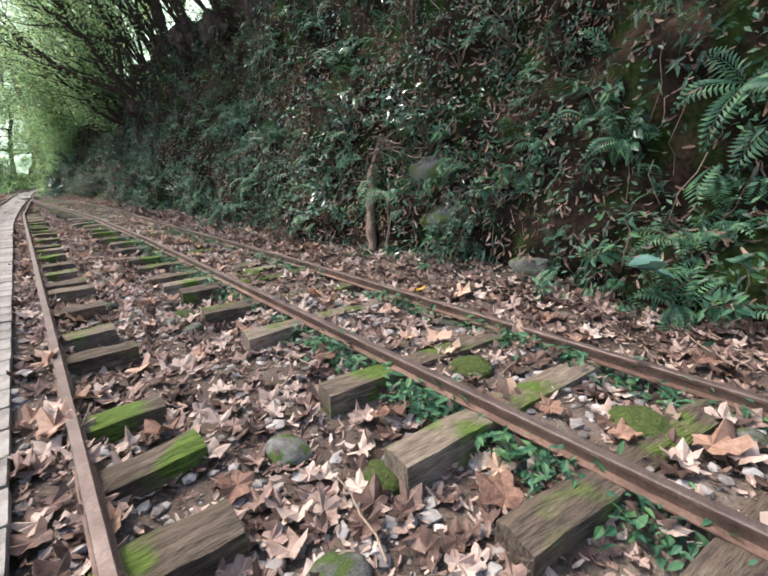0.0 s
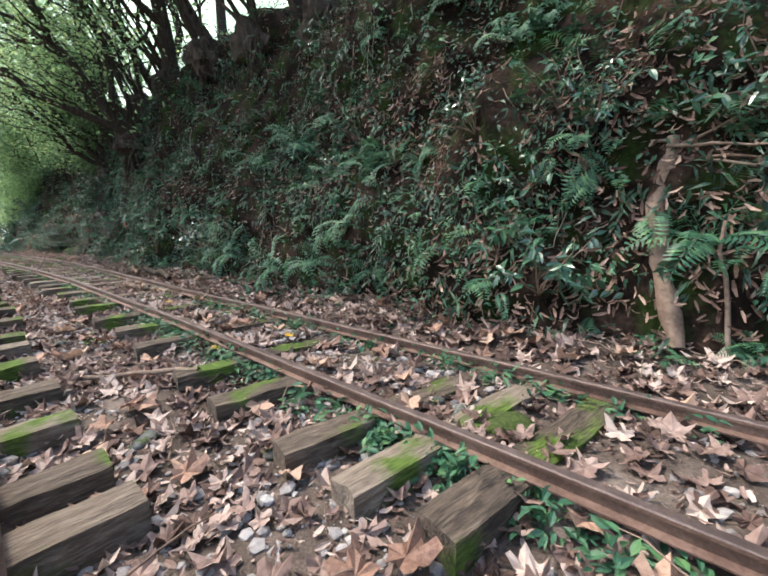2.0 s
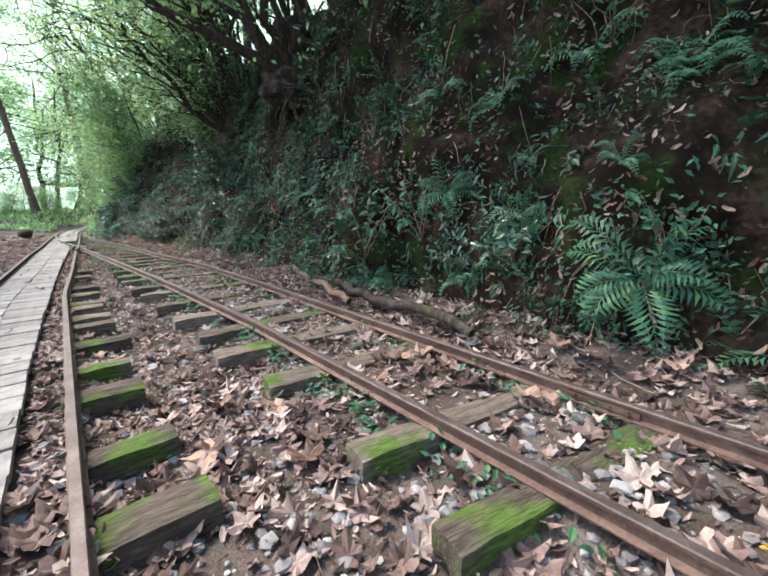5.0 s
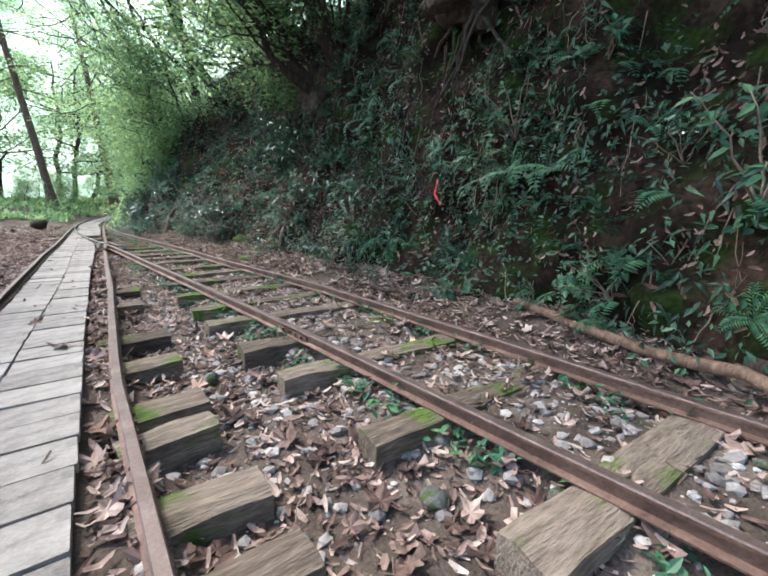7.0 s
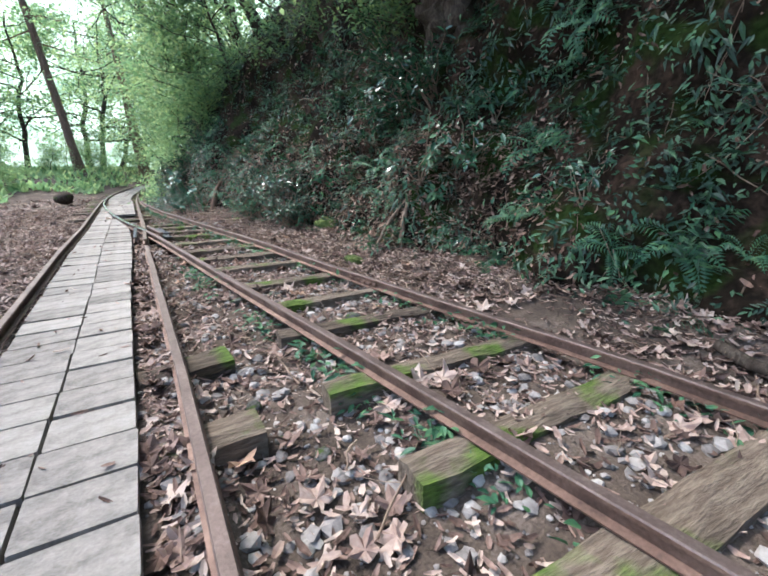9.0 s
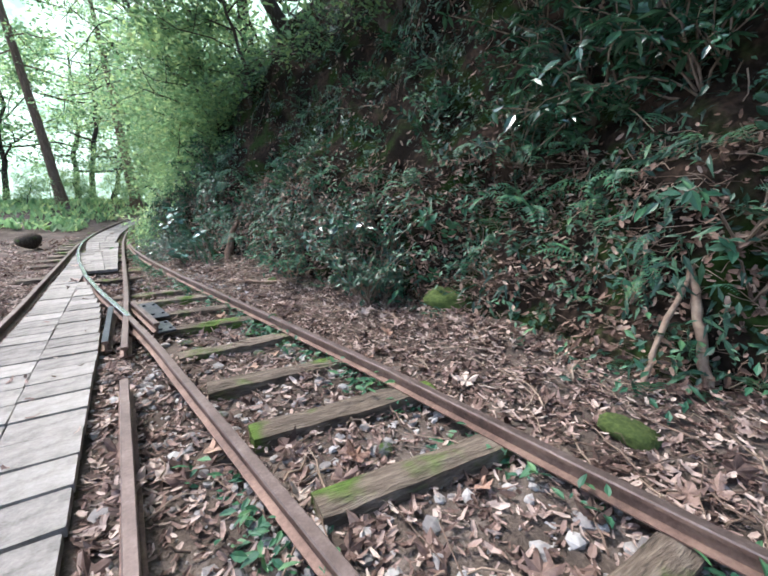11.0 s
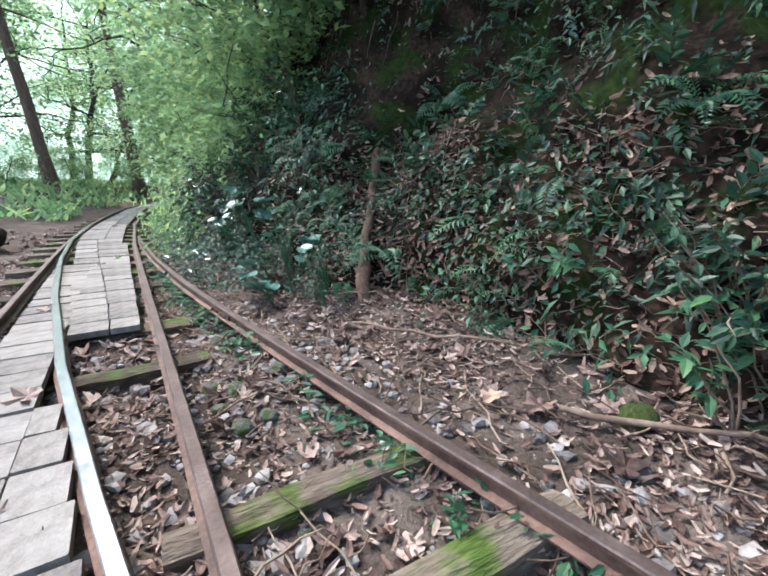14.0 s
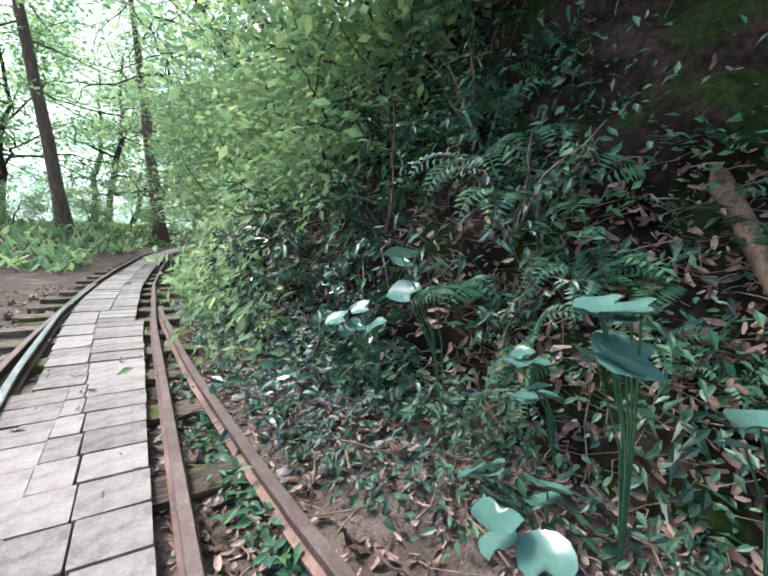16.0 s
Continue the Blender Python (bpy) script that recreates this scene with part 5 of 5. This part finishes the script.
def stone(x, y, size, k, label="grey stone lying among the gravel and leaves", z=None, name="stone", mat=None):
    me = STONES[k]
    if mat:
        me = me.copy()
        me.materials.clear()
        me.materials.append(mat)
    ob = tagged(new(name, me), label, "stone", "loose stones" if not mat else "")
    ob.matrix_basis = pose(x, y, ground_z(x, y) + size * 0.1 if z is None else z, veg.uniform(-10, 10), veg.uniform(-10, 10), veg.uniform(0, 360)) @ Matrix.Diagonal((size, size * veg.uniform(0.75, 1), size, 1))
    return ob


for k in range(70):
    y = veg.uniform(1.5, 26)
    stone(veg.uniform(main_r(y) + 0.15, side_r(y) - 0.05), y, veg.uniform(0.05, 0.13), k % 5)
stone(1.02, 2.75, 0.24, 2)
stone(1.2, 3.35, 0.2, 0)
stone(1.35, 5.05, 0.13, 3, "grey stone with moss at the rail")
stone(1.25, 5.3, 0.11, 1)
stone(3.12, 21.87, 0.46, 0, "mossy green boulder half buried in the litter", 0.17, "mossy_boulder", M_MOSS)
stone(2.55, 20.15, 0.27, 2, "low moss cushion in the leaf litter", 0.035, "moss_cushion", M_MOSS)
stone(2.35, 24.0, 0.16, 1, "mossy stone beside the rail", None, "mossy_stone", M_MOSS)
stone(2.9, 23.2, 0.3, 0, "mossy rock at the bank foot", 0.2, "mossy_rock", M_MOSS)
for y, z, s, k in ((4.95, 0.95, 0.6, 3), (4.8, 0.5, 0.55, 1), (3.7, 0.25, 0.5, 0)):
    q, m = on_bank(y, z)
    stone(q[0] + 0.14, q[1], s, k, "pale mossy rock face sticking out of the bank", z, "bank_rock")
stone(-0.52, 31.1, 0.42, 3, "dark round boulder on the clearing beside the track", 0.18, "boulder", M_BARK)
for x, y, s in ((1.3, 9.5, 0.2), (1.42, 3.0, 0.2), (1.4, 5.4, 0.2), (2.2, 3.2, 0.24), (2.3, 2.4, 0.3), (2.2, 6.0, 0.26)):
    stone(x, y, s, 2, "low green moss cushion on the gravel", ground_z(x, y), "moss_cushion", M_MOSS)

# ---- logs, branches, ribbon ----


def branch(name, pts, r0, r1, label, mat=M_TWIG, sides=8, seed=1):
    rnd = np.random.default_rng(seed)
    q = []
    for a, b in zip(pts[:-1], pts[1:]):
        q += list(wander(a, b, 5, np.linalg.norm(np.subtract(b, a)) * 0.02, rnd))[:-1]
    q.append(np.array(pts[-1]))
    v, f = tube(q, np.linspace(r0, r1, len(q)) * rnd.uniform(0.8, 1.2, len(q)), sides)
    return tagged(new(name, fast_mesh(name, v, f, mat, True)), label, "branch")


branch("fallen_log", [(3.22, 15.65, 0.17), (2.98, 14.6, 0.12), (2.76, 13.5, 0.1)], 0.024, 0.036, "brown fallen log lying along the rail", M_CEDAR, 10, 2)
branch("fallen_log", [(3.05, 14.2, 0.16), (2.9, 13.2, 0.14), (2.8, 12.0, 0.13)], 0.045, 0.04, "dark fallen branch lying in the litter", M_BARK, 8, 3)
branch("dead_root", [(3.86, 5.72, 1.42), (3.72, 5.76, 1.0), (3.6, 5.68, 0.6), (3.5, 5.55, 0.15)], 0.045, 0.055, "dead brown stump hanging on the bank", M_TWIG, 9, 4)
for k, e in enumerate(((3.85, 5.0, 1.25), (3.70, 4.9, 1.15), (3.95, 5.2, 1.6), (3.65, 5.2, 1.3), (3.75, 6.2, 1.5))):
    branch("dead_branch", [(3.8, 5.74, 1.28 + 0.03 * k), e], 0.012, 0.006, "thin bare branch beside the stump", M_TWIG, 5, 5 + k)
branch("dead_branch", [(3.66, 5.4, 0.9), (3.52, 5.3, 0.1)], 0.013, 0.012, "bare stick standing against the bank", M_TWIG, 5, 12)
branch("forked_branch", [(3.42, 20.48, 1.08), (3.35, 20.39, 0.93), (3.28, 20.25, 0.6), (3.14, 20.14, 0.38), (3.05, 20.05, 0.12)], 0.016, 0.026, "grey forked branch leaning on the bank", M_TWIG, 7, 13)
branch("forked_branch", [(3.42, 20.18, 0.82), (3.26, 20.26, 0.6), (2.96, 20.26, 0.29), (2.86, 20.25, 0.12)], 0.012, 0.015, "grey forked branch leaning on the bank", M_TWIG, 7, 14)
branch("tree_stump", [(2.33, 25.88, 0.08), (2.47, 26.1, 0.45), (2.8, 26.5, 0.92), (3.22, 27.0, 1.68)], 0.048, 0.036, "broken brown trunk leaning on the bank", M_CEDAR, 10, 15)
branch("dead_branch", [(2.6, 25.82, 0.25), (2.94, 26.02, 0.92), (3.2, 26.02, 1.22)], 0.009, 0.007, "thin pale branch bent against the bank", M_TWIG, 6, 16)
branch("dead_branch", [(4.1, 23.6, 1.95), (3.9, 24.2, 2.2), (3.7, 24.8, 2.25)], 0.018, 0.006, "thin arching branch on the bank", M_TWIG, 6, 17)
branch("dead_branch", [(3.9, 7.2, 1.5), (3.7, 7.15, 1.1), (3.6, 7.0, 0.85)], 0.009, 0.007, "pale thin stem hanging on the bank", M_TWIG, 6, 18)
branch("dead_branch", [(2.15, 24.2, 0.1), (2.5, 23.6, 0.12), (2.95, 22.9, 0.25)], 0.012, 0.008, "long thin stick lying on the litter", M_TWIG, 6, 19)
branch("dead_branch", [(2.0, 25.5, 0.1), (2.3, 24.9, 0.14), (2.6, 24.5, 0.18)], 0.01, 0.007, "long thin stick lying on the litter", M_TWIG, 6, 20)
branch("fallen_branch", [(1.05, 8.35, 0.0), (1.35, 8.05, 0.02), (1.55, 7.75, 0.06)], 0.02, 0.014, "broken branch lying between the tracks", M_TWIG, 7, 21)
branch("fallen_branch", [(2.9, 17.2, 0.12), (2.75, 16.4, 0.12)], 0.03, 0.02, "short branch lying beside the rail", M_BARK, 7, 22)

rv, rf = [], []
for i in range(9):
    s = i / 8
    x, y, z = 3.50 - 0.03 * math.sin(s * 3), 16.87 - 0.05 * s * s - 0.01 * math.sin(s * 9), 1.16 - 0.26 * s
    rv += [(x - 0.006 * math.sin(s * 7), y - 0.011, z), (x + 0.006 * math.sin(s * 7), y + 0.011, z + 0.004)]
for i in range(8):
    rf.append((2 * i, 2 * i + 1, 2 * i + 3, 2 * i + 2))
ribbon = fast_mesh("marker_ribbon", rv, rf, M_RED, True)
rib = tagged(new("marker_ribbon", ribbon), "bright red marker ribbon tied to a bank plant", "ribbon")
rib.modifiers.new("thick", "SOLIDIFY").thickness = 0.002

# ---- large single leaves ----
BIG = [fast_mesh("leaf", v, f, M_LEAFOBJ) for v, f in [maple(5, 0.6, 200 + s) for s in range(5)]]
BIGY = [fast_mesh("leaf", v, f, M_YELLOW) for v, f in [maple(5, 0.4, 300), lance(301, 0.22, 0.3)]]
for k in range(260):
    y = veg.uniform(1.2, 12.5) if k < 200 else veg.uniform(12.5, 28)
    x = veg.uniform(0.3, 3.4)
    if x < np.interp(y, *B1_RIGHT) + 0.05 or y > 26 and x < main_r(y):
        continue
    yellow = k % 13 == 0
    me = BIGY[k % 2] if yellow else BIG[k % 5]
    ob = part("leaf", me, ground)
    s = veg.uniform(0.11, 0.19) * (0.6 if yellow else 1) * (1 if y < 12.5 else 0.6)
    zb = 0.108 if x < np.interp(y, *B1_RIGHT) else ground_z(x, y) + veg.uniform(0.03, 0.05)
    ob.matrix_basis = pose(x, y, zb, veg.normal(0, 12), veg.normal(0, 12), veg.uniform(0, 360)) @ Matrix.Scale(s, 4)

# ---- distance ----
# Glowing sheet: bright haze and sky gaps are painted into its emission colour.
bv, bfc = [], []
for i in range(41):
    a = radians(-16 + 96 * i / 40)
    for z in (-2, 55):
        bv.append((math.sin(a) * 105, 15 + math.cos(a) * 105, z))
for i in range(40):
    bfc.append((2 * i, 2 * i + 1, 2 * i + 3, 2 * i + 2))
far = bpy.data.materials.new("glowing_distant_woods")
far.use_nodes = True
fn, fl = far.node_tree.nodes, far.node_tree.links
tcn = fn.new("ShaderNodeTexCoord")
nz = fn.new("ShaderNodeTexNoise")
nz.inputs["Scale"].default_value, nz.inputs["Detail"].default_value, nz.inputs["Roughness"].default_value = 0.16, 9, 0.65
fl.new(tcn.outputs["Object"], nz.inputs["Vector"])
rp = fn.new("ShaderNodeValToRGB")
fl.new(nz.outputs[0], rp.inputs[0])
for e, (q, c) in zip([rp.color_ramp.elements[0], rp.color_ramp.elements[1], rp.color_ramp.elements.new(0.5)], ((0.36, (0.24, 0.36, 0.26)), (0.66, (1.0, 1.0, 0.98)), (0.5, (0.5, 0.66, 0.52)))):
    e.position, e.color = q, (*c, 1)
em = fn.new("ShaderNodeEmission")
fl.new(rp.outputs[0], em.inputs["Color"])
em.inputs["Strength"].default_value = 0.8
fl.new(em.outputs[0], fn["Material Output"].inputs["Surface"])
tagged(new("backdrop", fast_mesh("backdrop", bv, bfc, far, True)), "glowing backdrop sheet painted as hazy green woods beyond the clearing", "backdrop", kind="structure")

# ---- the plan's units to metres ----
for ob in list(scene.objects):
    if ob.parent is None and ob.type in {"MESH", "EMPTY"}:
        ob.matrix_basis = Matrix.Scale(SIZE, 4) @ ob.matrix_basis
